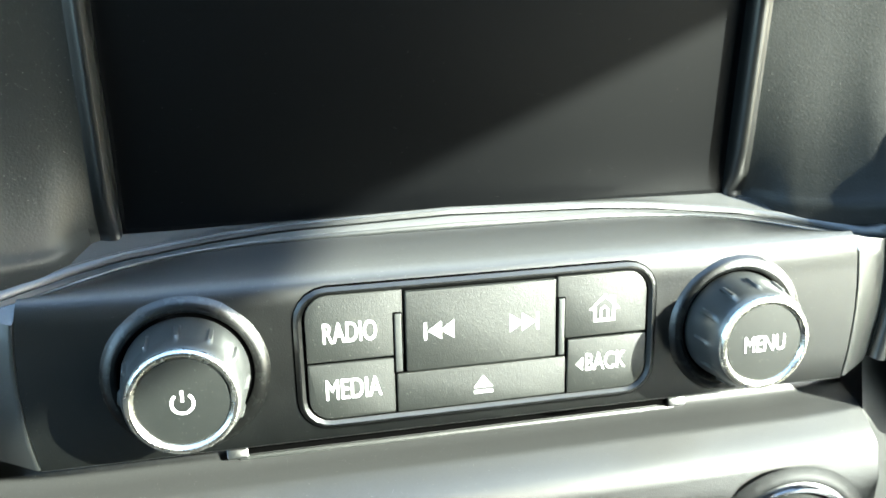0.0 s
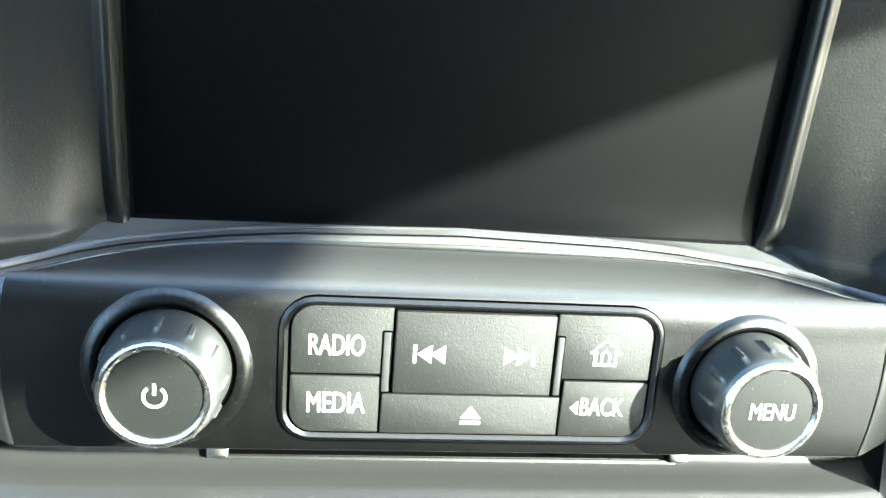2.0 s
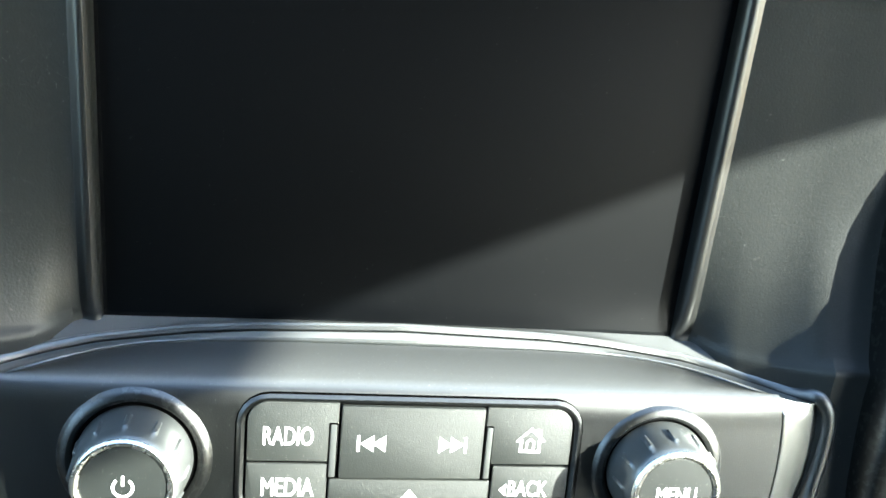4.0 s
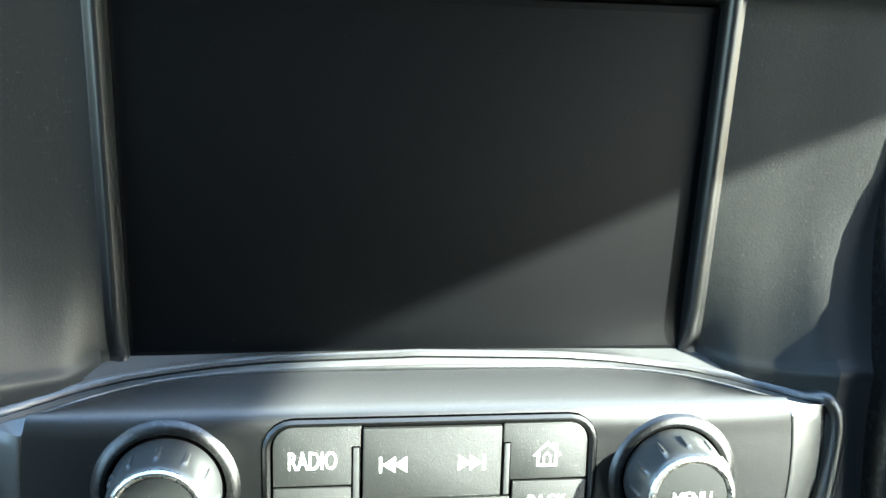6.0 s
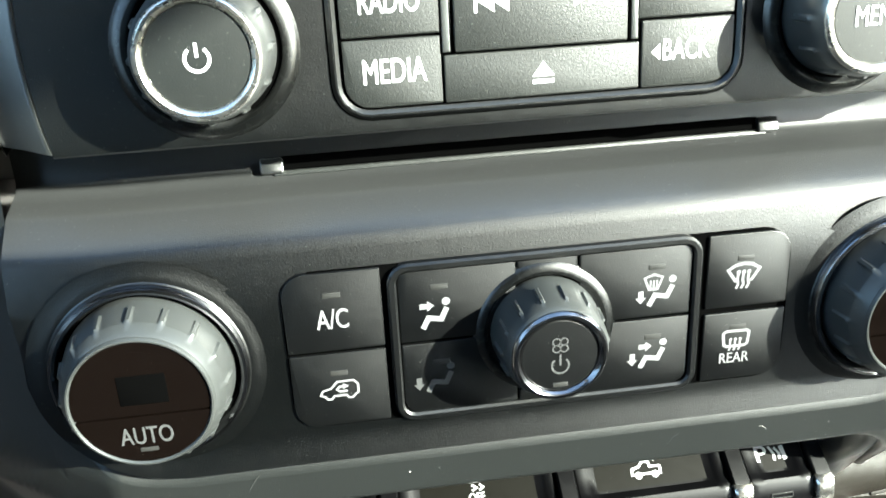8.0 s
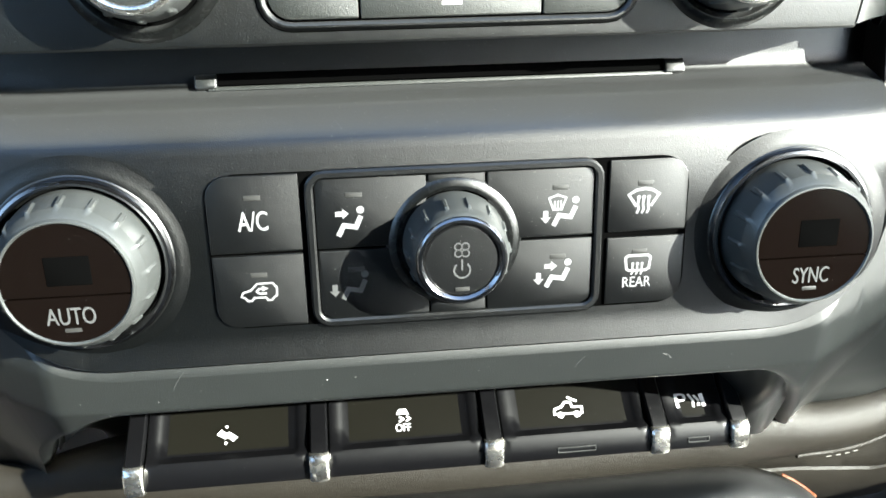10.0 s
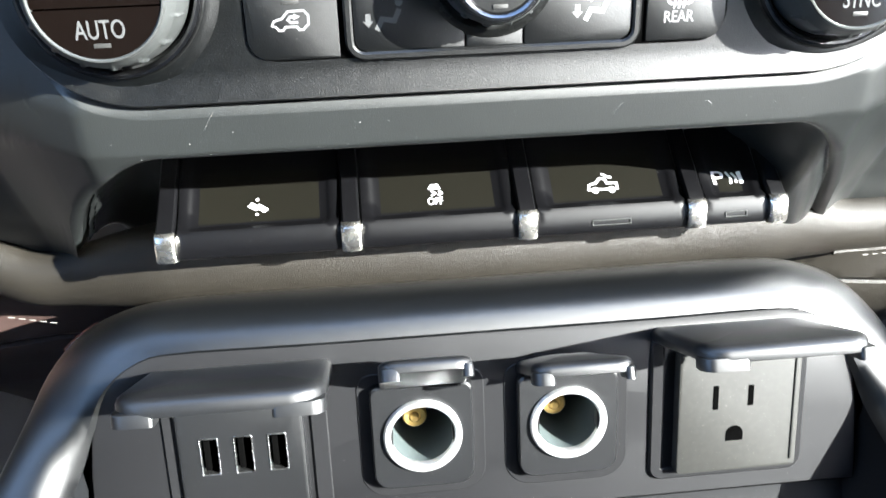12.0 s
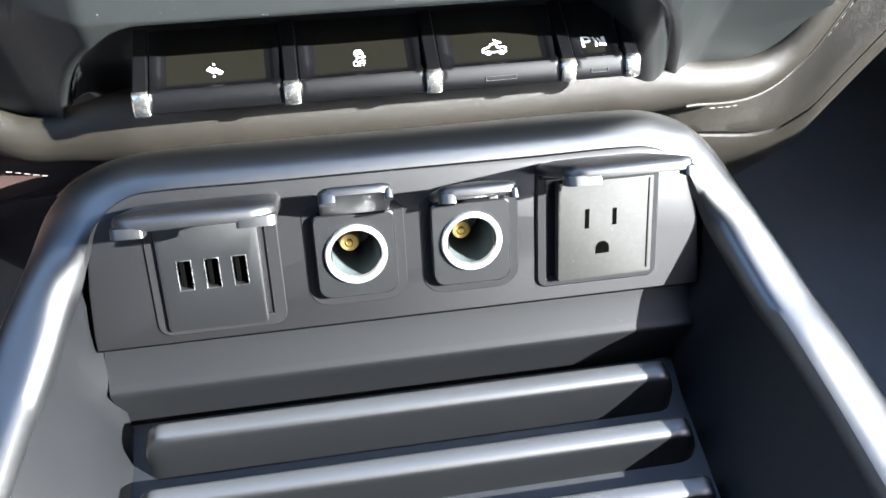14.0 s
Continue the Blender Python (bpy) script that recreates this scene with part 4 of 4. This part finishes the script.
stroke(on_key, [(x + 0.4, 5.6), (x + 2.6, 4.2), (x + 4.2, 3.6)], 1.0, 0, sym)
part("truck_bed_symbol", scaled(sym, 0.9), PRINT, keys[2][0])
sym = Mesh()
x = keys[3][1] - 0.6
for q in (0.0, 2.0):
    stroke(on_key, [(x + 0.2 + q, 2.6 - q * 0.3), (x + 1.6 + q, -0.2), (x + 1.2 + q, -2.6 + q * 0.2)], 0.9, 0, sym)
shape(on_key, [(x + 4.0, 2.2), (x + 5.6, 2.6), (x + 6.0, -2.4), (x + 4.6, -2.6)], 0.01, sym)
part("parking_symbol", sym, PRINT, keys[3][0])
part("lettering", lettering(on_key, "P", x - 3.0, 0.2, 4.2, 5.6, 0.02), PRINT, keys[3][0])
FRONT = Face(147.6, 600.0, 0.72)
for k, w in ((2, 14.0), (3, 8.0)):
    part("indicator", ring_frame(FRONT, keys[k][1] - 0.4, -1.6, w, 2.1, 0.4, 0.45, -0.4, 0.5, 0.15), BUTTON, keys[k][0])
for x in BARS:
    sec = lambda e: [(182, 601), (182, 611.2 - e), (172, 609.2 - e), (160, 606.4 - e), (151, 604.6 - e), (149.4, 603.9 - e), (149.4, 594.5), (160, 593)]
    bar = part("divider_bar", Mesh().loft([[(x + dx, y, z) for y, z in sec(e)] for dx, e in ((-3.1, 0.9), (-2.5, 0.1), (2.5, 0.1), (3.1, 0.9))], first=True, last=True), KEY, switches)
    tip = [(149.6, 604.2), (147.8, 604.0), (146.2, 602.6), (144.6, 599.6), (143.6, 597.0), (143.9, 595.6), (145.4, 594.4), (149.6, 594.2)]
    part("chrome_tip", Mesh().loft([[(x + dx, y + e, z - e * 0.4) for y, z in tip] for dx, e in ((-3.3, 0.7), (-2.6, 0.0), (0, -0.25), (2.6, 0.0), (3.3, 0.7))], first=True, last=True), CHROME, bar, "chrome tip")

# ---- leather edging and knee panels ----
roll = thing("leather_roll", (0, 163, 560), "brown-grey grained leather padded roll under the switch row", "dashboard trim")
path = [(-300, 232, 660), (-235, 206, 604), (-203, 191, 574), (-180, 182, 562), (-161, 177, 558), (-120, 176, 562), (-60, 173, 563), (0, 172, 563), (60, 173, 563), (120, 176, 563), (157, 175, 560), (191, 184, 553), (212, 191, 562), (228, 197, 590), (249, 207, 638), (290, 229, 710)]
line = smooth_line(path, 97)
loops = []
for i, p in enumerate(line):
    slim = between(abs(p.x), (118, 155), (1.0, 0.62))
    d = (line[min(i + 1, 96)] - line[max(i - 1, 0)]).normalized()
    up = Vector((0, 0, 1)) - d * d.z
    up.normalize()
    fro = d.cross(up) * -1
    if fro.y > 0:
        fro = -fro
    loops.append([p + fro * 15.5 * slim * math.cos(a) + up * 19.0 * slim * math.sin(a) for a in np.linspace(radians(-120), radians(130), 22)])
part("padding", Mesh().loft(loops, closed=False), HIDE, roll)
pts = [loops[j][7] + (loops[j][7] - line[j]).normalized() * 0.2 for j in range(97) if line[j].x > 150]
part("seam", rope(pts, 1.1, 8), HIDE, roll, "raised sewn seam")


def roll_middle(x):
    xs = [abs(q[0]) for q in path[7:]]
    return Vector((0, between(x, xs, [q[1] for q in path[7:]]), between(x, xs, [q[2] for q in path[7:]])))


for side in (-1, 1):
    knee = thing("knee_panel", (side * 260, 230, 420), "cocoa brown leather knee panel below the dashboard roll" if side < 0 else "dark brown leather lower dashboard panel with a seam", "dashboard panel")
    cols, lower = [], []
    for x in np.linspace(118, 284, 48):
        m = roll_middle(x)
        seam = Vector((0, between(x, (118, 205, 240, 290), (187, 187, 184, 194)), between(x, (118, 150, 175, 198, 212, 225, 238, 250, 265, 290), (512, 513, 512, 509, 508, 512, 526, 548, 574, 612))))
        top = m + Vector((0, 2, -3))
        col = [top, top.lerp(seam, 0.3) + Vector((0, 4.0, 0)), top.lerp(seam, 0.55) + Vector((0, 3.0, 0)), top.lerp(seam, 0.8) + Vector((0, 0.5, 0)), top.lerp(seam, 0.93) + Vector((0, -0.8, 0)), seam + Vector((0, 0.6, 0)), seam + Vector((0, 7.0, -1.2))]
        cols.append([(side * x, q.y, q.z) for q in col])
        low = [seam + Vector((0, dy, dz)) for dy, dz in ((6.0, -0.8), (1.0, -3.4), (0.2, -7), (0.0, -14), (3.0, -30), (22, -62), (70, -150))]
        lower.append([(side * x, q.y, q.z) for q in low])
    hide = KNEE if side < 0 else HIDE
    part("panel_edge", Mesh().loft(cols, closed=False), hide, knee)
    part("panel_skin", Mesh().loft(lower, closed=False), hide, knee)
    st = Mesh()
    if side < 0:
        for i in range(5):
            p0 = Vector((side * (160 + i * 3.8), 163.4 + i * 0.4, 547.5 + i * 0.7))
            rope([p0, p0 + Vector((side * 2.3, 0.1, 0.4))], 0.22, 5, st)
    else:
        sewn = smooth_line([loops[j][7] + Vector((0.8, -1.2, -2.2)) for j in range(97) if 158 < line[j].x < 262], 121)
        for j in (*range(2, 17, 4), *range(74, 118, 4)):
            rope([sewn[j], sewn[j + 2]], 0.26, 5, st)
    tagged(part("stitching", st, THREAD, knee, "pale thread stitches"), kind="stuff")

# ---- console bin in front of the stack ----
console = thing("console_bin", (0, 60, 450), "open grey plastic console bin with rounded frame and slats", "console")
INNER = [(0.0, 126.4, 569.2), (60.0, 126.4, 569.2), (104.0, 126.6, 569.4), (120.0, 125.6, 567.0), (132.0, 121, 559.5), (138.5, 114, 550), (143.6, 107, 539.7), (147.8, 100, 533.3), (152.4, 86.0, 528.1), (159.5, 63.9, 520.8), (166.6, 41.8, 515.8), (182.0, -20.1, 501.2), (201.3, -160, 485.0), (213.8, -260, 475.0)]
OUTER = [(0.0, 164.5, 553), (60.0, 165, 553), (104.0, 165.5, 552), (128.0, 164.5, 550), (147.0, 158, 547), (159.0, 144, 543), (166.0, 124, 538), (173.1, 105, 532.1), (183.3, 81.0, 521.6), (190.8, 62.1, 515.3), (198.6, 41.7, 509.8), (215.3, -20.2, 495.2), (237.3, -160, 480.0), (250.7, -260, 470.0)]
half_in, half_out = smooth_line(INNER, 49), smooth_line(OUTER, 49)
ins = [Vector((-p.x, p.y, p.z)) for p in reversed(half_in[1:])] + half_in
outs = [Vector((-p.x, p.y, p.z)) for p in reversed(half_out[1:])] + half_out
rows = []
for i, o in zip(ins, outs):
    across = (o - i).normalized()
    lift = Vector((0, 0, 1)) - across * across.z
    lift.normalize()
    arm = max(0.0, min(1.0, (118 - i.y) / 30))
    hgt = 9.5 * (1 - arm) + 8.0 * arm
    col = [i + Vector((0, 0, -5)) + across * -0.5, i]
    for t in np.linspace(0.06, 0.94, 12):
        col.append(i.lerp(o, t) + lift * hgt * (math.sin(math.pi * t ** 0.8)) ** (0.72 - 0.34 * arm))
    col += [o, o + Vector((0, 0, -8)) + across * 1.5, o + Vector((0, 0, -60)) + across * 4, o + Vector((0, 0, -430)) + across * 4]
    rows.append(col)
part("trim_frame", Mesh().loft(rows, closed=False), BAR, console, "smooth dark grey trim frame")
for side in (-1, 1):
    pts = [Vector((side * p.x, p.y + 1.0, p.z - 0.6)) for p in half_out if 141 < p.x < 156.5 and p.y > 146]
    part("corner_piping", rope(pts, 1.7, 8), AMBER, console, "saddle brown piping at the corner")

# bin walls, back and floor
def floor_z(y):
    return between(y, (-260, -60, 0, 62, 80), (432, 434, 440, 449, 453))


for side in (-1, 1):
    tops = [p for p in half_in if p.x > 141 and p.y < 109]
    rows = []
    for p in tops:
        fx = between(p.y, (-260, -160, -60, 0, 60, 84, 110), (152, 150, 145, 142, 138.5, 139, 142.5))
        bottom = Vector((fx, p.y if p.y < 80 else 80 + (p.y - 80) * 0.75, between(p.y, (-260, -60, 0, 60, 78, 86, 110), (431, 433, 439, 447, 452, 480, 500))))
        rows.append([Vector((side * q.x, q.y, q.z)) for q in (p + Vector((0.2, 0, -2)), p.lerp(bottom, 0.12) + Vector((1.2, 0, 0)), p.lerp(bottom, 0.4) + Vector((2.0, 0, 0)), p.lerp(bottom, 0.75) + Vector((1.0, 0, 0)), bottom)])
    part("bin_wall", Mesh().loft(rows, closed=False), BIN, console)
    cheek = [p for p in half_in if p.x > 128 and p.y > 104]
    part("bin_cheek", Mesh().loft([[(side * (q.x + 0.4), q.y + 1.0, q.z - 2.0), (side * (q.x + 2.5), q.y + 5, q.z - 12), (side * (between(q.y, (100, 126), (146, 140))), q.y + 2, 498)] for q in cheek], closed=False), BIN, console)
part("bin_back", Mesh().loft([[(x, y, z) for x in np.linspace(-142.5, 142.5, 25)] for y, z in ((97.5, 501.6), (95.6, 499.6), (94.4, 498), (91, 494), (84.2, 487.2), (82.6, 485.9), (81.2, 485.0), (80.4, 484.2), (80.2, 483.0), (80.6, 478), (81.0, 473.4), (81.6, 452))], closed=False), BIN, console)
part("panel_gap", Mesh().loft([[(x, y, z) for x in (-140, 0, 140)] for y, z in ((101, 512), (99.5, 500))], closed=False), DARK, console)
part("bin_floor", Mesh().loft([[(x, y, floor_z(y)) for x in np.linspace(-156, 156, 25)] for y in (81, 72.5, 66, 62, 40, 20, 0, -30, -60, -120, -260)], closed=False), BIN, console)
part("bin_front", Mesh().loft([[(x, y, z) for x in np.linspace(-192, 192, 9)] for y, z in ((-258, 448), (-262, 560), (-275, 572), (-300, 570), (-305, 130))], closed=False), BAR, console)


def slat(y, z, half):
    """An upright divider with a broad flat top edge, its ends rounded off."""
    loops = []
    for s in np.sin(np.linspace(-1.45, 1.45, 49)) / math.sin(1.45):
        x = s * half
        e = max(0.0, (abs(x) - (half - 9)) / 9) ** 2.6 * 11
        sec = [(y + 5.4, z - 30), (y + 5.0, z - 2.2), (y + 4.2, z - 0.6), (y + 2.8, z), (y - 2.6, z - 0.3), (y - 4.2, z - 0.9), (y - 5.4, z - 2.2), (y - 6.0, z - 4.0), (y - 10.5, z - 24), (y - 11, z - 34)]
        loops.append([(x, yy, zz - e) for yy, zz in sec])
    return Mesh().loft(loops, first=True, last=True)


for y, z, half in ((63.5, 475.0, 130), (35.5, 466.0, 134.5), (7.5, 458.0, 138), (-20.5, 452.0, 140)):
    part("slat", slat(y, z, half), SLAT, console)

# ---- outlet panel ----
outlets = thing("outlet_panel", (0, 110, 504), "grey plastic outlet panel with open lids above the bin", "power outlet panel")
V = POWER.up
half_line = [(143.6, V(504.6)), (143.4, V(512)), (141.8, V(530)), (138.8, V(548)), (136.5, V(554.5)), (132, V(560)), (125, V(565)), (116, V(568.2)), (104, V(569.6)), (60, V(570)), (0, V(570))]
outline = [*half_line, *[(-u, v) for u, v in reversed(half_line[:-1])]]
inset = [(u * 0.994, v - 0.4 if v > 0 else v + 0.6) for u, v in outline]
plate_ob = part("plate", Mesh().loft([[POWER(u, v, -6) for u, v in outline], [POWER(u, v, -0.6) for u, v in outline], [POWER(u, v, 0) for u, v in inset]], first=True, last=True), PANEL, outlets)
part("plate_gap", Mesh().loft([[POWER(u * 1.012, v - 1.6 if v < -30 else v, k) for u, v in outline] for k in (-7, -2.4)], first=True, last=True), DARK, outlets)
drilled(bpy.data.objects["plate_gap"], [turned(POWER, u, V(z), [(11.6, -12), (11.6, 8)], seg=48) for u, z in ((-23.5, 536.4), (29.6, 536.8))])
drilled(plate_ob, [turned(POWER, u, V(z), [(11.6, -12), (11.6, 8)], seg=48) for u, z in ((-23.5, 536.4), (29.6, 536.8))])


def lid(parent, x0, x1, z, angle, length, thick=5.5, r=6.0, left=10.0, right=10.0):
    """A cap hinged at its top edge and swung up: a domed slab with rounded front corners and a lip under each end of its front edge."""
    a = radians(angle)
    out, over = Vector((0, -math.cos(a), math.sin(a))), Vector((0, math.sin(a), math.cos(a)))
    o = POWER((x0 + x1) / 2, V(z), 1.0)
    swung = lambda u, v, n=0.0: o + Vector((u, 0, 0)) + out * v + over * (n + 1.0 * math.sin(math.pi * min(1.0, max(0.0, v / length))))
    w = x1 - x0
    loops = []
    for by, n in ((1.6, -1.4), (0.3, -1.0), (0.0, 0.2), (0.0, thick * 0.45), (0.5, thick * 0.72), (1.7, thick * 0.92), (3.6, thick), (8.0, thick + 0.5), (min(w, length) * 0.34, thick + 0.8)):
        loops.append([swung(*p, n) for p in shrunk(0, length / 2 - 1.5, w, length + 3, (r, r, 2.5, 2.5), by)])
    cap = part("lid", Mesh().loft(loops, first=True, last=True), SOCKET, parent, "smooth grey plastic lid")
    for side, wide in ((-1, left), (1, right)):
        if wide:
            part("lip", plate(swung, side * (w / 2 - wide / 2 - 0.2), length - 4.4, wide, 8.6, (r * 0.8, 1.5, 1.5, 1.5) if side > 0 else (1.5, r * 0.8, 1.5, 1.5), -3.6, 0.6, 0.5), SOCKET, cap)
        part("hinge_arm", plate(swung, side * (w / 2 - 5.0), -1.0, 5.0, 5.0, 1.0, -3.0, thick - 2.6, 0.6), SOCKET, cap)
    # black sheet that paints the shade of the cap's underside
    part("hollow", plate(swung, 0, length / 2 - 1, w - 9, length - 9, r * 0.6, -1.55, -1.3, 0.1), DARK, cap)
    return cap


# three charging ports
usb = part("usb_module", ring_frame(POWER, -86.2, V(532.5), 58, V(557) - V(508.5), (3, 3, 6, 6), 6.0, -1, 0.9, 0.4), PANEL, outlets)
block = part("usb_block", plate(POWER, -88.0, V(533.0), 44.5, V(556) - V(511), 2.0, -1, 2.6, 0.6), SOCKET, usb)
for u in (-99.4, -87.4, -75.4):
    part("port_shell", ring_frame(POWER, u, V(534.3), 6.8, 14.6, 0.5, 0.45, -6.5, 2.95, 0.15), SATIN, usb, "bright steel port shell")
    part("port_hole", plate(POWER, u, V(534.3), 6.4, 14.2, 0.3, -7.4, -6.2, 0.05), DARK, usb)
    part("port_tongue", plate(POWER, u - 1.0, V(534.3), 1.9, 11.6, 0.2, -6.6, 1.9, 0.15), DARK, usb)
cuts = lambda: [plate(POWER, u, V(534.3), 6.6, 14.4, 0.3, -9, 6, 0.05) for u in (-99.4, -87.4, -75.4)]
for ob in (block, plate_ob, bpy.data.objects["plate_gap"]):
    drilled(ob, cuts())
lid(outlets, -118.0, -54.0, 559.5, 42.0, 47, 4.6, 11.0, 13.0, 16.0)


def power_socket(cx, cz, hinge, angle, span):
    """A twelve-volt socket: bezel, steel ring, deep barrel with a brass pin, lid."""
    cv = V(cz)
    zc = V(535.8)
    s = part("power_socket", ring_frame(POWER, cx, zc - 0.6, 46.0, V(555) - V(519.5) + 9.0, (6, 6, 10, 10), 5.0, -1.5, 0.35, 0.3), PANEL, outlets)
    # flat black ring round the block, its contact shade put into the colour
    part("groove_shade", ring_frame(POWER, cx, zc - 0.6, 40.4, V(555) - V(519.5) + 3.6, (5, 5, 8, 8), 2.2, -0.5, 0.25, 0.05), DARK, s)
    hole, seg = 14.2, 64
    box_pts = rounded(cx, zc, 36.5, V(555) - V(519.5), (3, 3, 6, 6), 15)
    circ = []
    for u, v in box_pts:
        a = math.atan2(v - cv, u - cx)
        circ.append((cx + hole * math.cos(a), cv + hole * math.sin(a)))
    part("bezel", Mesh().loft([[POWER(*p, 0) for p in box_pts], [POWER(*p, 3.6) for p in box_pts], [POWER(cx + (u - cx) * 0.97, zc + (v - zc) * 0.97, 4.4) for u, v in box_pts], [POWER(*p, 4.4) for p in circ], [POWER(*p, 0) for p in circ]]), SOCKET, s)
    part("steel_ring", turned(POWER, cx, cv, [(14.3, 3.5), (14.2, 5.3), (13.6, 6.0), (12.2, 6.0), (11.6, 5.2), (11.4, 2.0)], seg=seg, first=False, last=False), STEEL, s, "bright steel ring")
    part("barrel", turned(POWER, cx, cv, [(11.4, 2.4), (11.0, -12), (10.8, -34), (3.5, -34.5)], seg=48, first=False), BARREL, s)
    part("pin_base", turned(POWER, cx - 2.0, cv, [(4.6, -33), (4.6, -11.6), (4.0, -10.8), (2.4, -10.6), (2.2, -11.6)], seg=32, first=False), BRASS, s, "brass contact")
    part("pin", turned(POWER, cx - 2.0, cv, [(1.6, -30), (1.6, -9.4), (1.0, -8.8)], seg=20, first=False), BRASS, s)
    lid(outlets, *span, hinge, angle, 35, 3.4, 6.0, 7.0, 3.5)
    return s


POWER_SOCKETS = [power_socket(-23.5, 536.4, 553.0, 62.0, (-38.0, -7.0)), power_socket(29.6, 536.8, 555.0, 50.0, (11.5, 45.5))]

# household outlet
ac = part("mains_outlet", ring_frame(POWER, 90.8, V(536.8), 59.5, V(563) - V(511.5), (3, 3, 5, 5), 5.0, -1, 1.4, 0.8), PANEL, outlets)
face_w, face_h, fx, fz = 46.0, V(558) - V(515), 93.4, V(536.0)
part("outlet_face", plate(POWER, fx, fz, face_w, face_h, 1.6, -1, 5.2, 0.7), OUTLET, ac, "dusty grey outlet face")
part("side_ridge", plate(POWER, fx + 21.0, fz + 1.0, 1.2, face_h - 4, 0.4, 4, 5.7, 0.3), OUTLET, ac)
for u, hgt in ((84.3, 9.6), (97.6, 8.2)):
    part("slot", plate(POWER, u, V(541.4), 2.1, hgt, 0.2, 4, 5.32, 0.03), DARK, ac)
gp = [(92.0 + 3.3 * math.cos(a), V(528.0) + 3.4 * math.sin(a)) for a in np.linspace(0, math.pi, 12)] + [(88.7, V(525.6)), (95.3, V(525.6))]
part("ground_hole", polygon(POWER, gp, 4, 5.32), DARK, ac)
lid(outlets, 61.0, 117.5, 562.0, 43.0, 50, 4.0, 9.0, 15.0, 6.0)


# ---- wear: crumbs on the lip over the switches, hairline scratches ----
rng = random.Random(7)
crumbs = Mesh()
for k in range(22):
    x = rng.uniform(-120, 128)
    z = recess_lip(x) + rng.uniform(-0.6, 1.4) + (rng.uniform(0, 9) if k % 3 == 0 else 0.0)
    c, r = Vector((x, body_y(x, z) - 0.1, z)), rng.uniform(0.1, 0.3)
    crumbs.add([c + Vector(q) * r * rng.uniform(0.6, 1.3) for q in ((1, 0, 0), (-1, 0, 0), (0, 1, 0), (0, -1, 0), (0, 0, 1), (0, 0, -1))],
               [(0, 2, 4), (2, 1, 4), (1, 3, 4), (3, 0, 4), (2, 0, 5), (1, 2, 5), (3, 1, 5), (0, 3, 5)])
tagged(part("crumbs", crumbs, WEAR, dash), "pale crumbs on the lip", kind="stuff")
for x, z, dx, dz in ((-83, 653, 3.4, 5.2), (38, 651, 3.0, 3.4), (-46, 664, -2.2, 3.6), (66, 653.5, 2.6, -1.6)):
    face_y = (lambda u, v: 154.4 + 0.40 * (v - 690.7) - 0.12) if z > 661 else (lambda u, v: body_y(u, v) - 0.12)
    line = [(x + dx * t, z + dz * t + 0.5 * math.sin(3 * t)) for t in np.linspace(0, 1, 6)]
    part("scratch", rope([(u, face_y(u, v), v) for u, v in line], 0.06, 4), WEAR, dash, "pale hairline scratch")
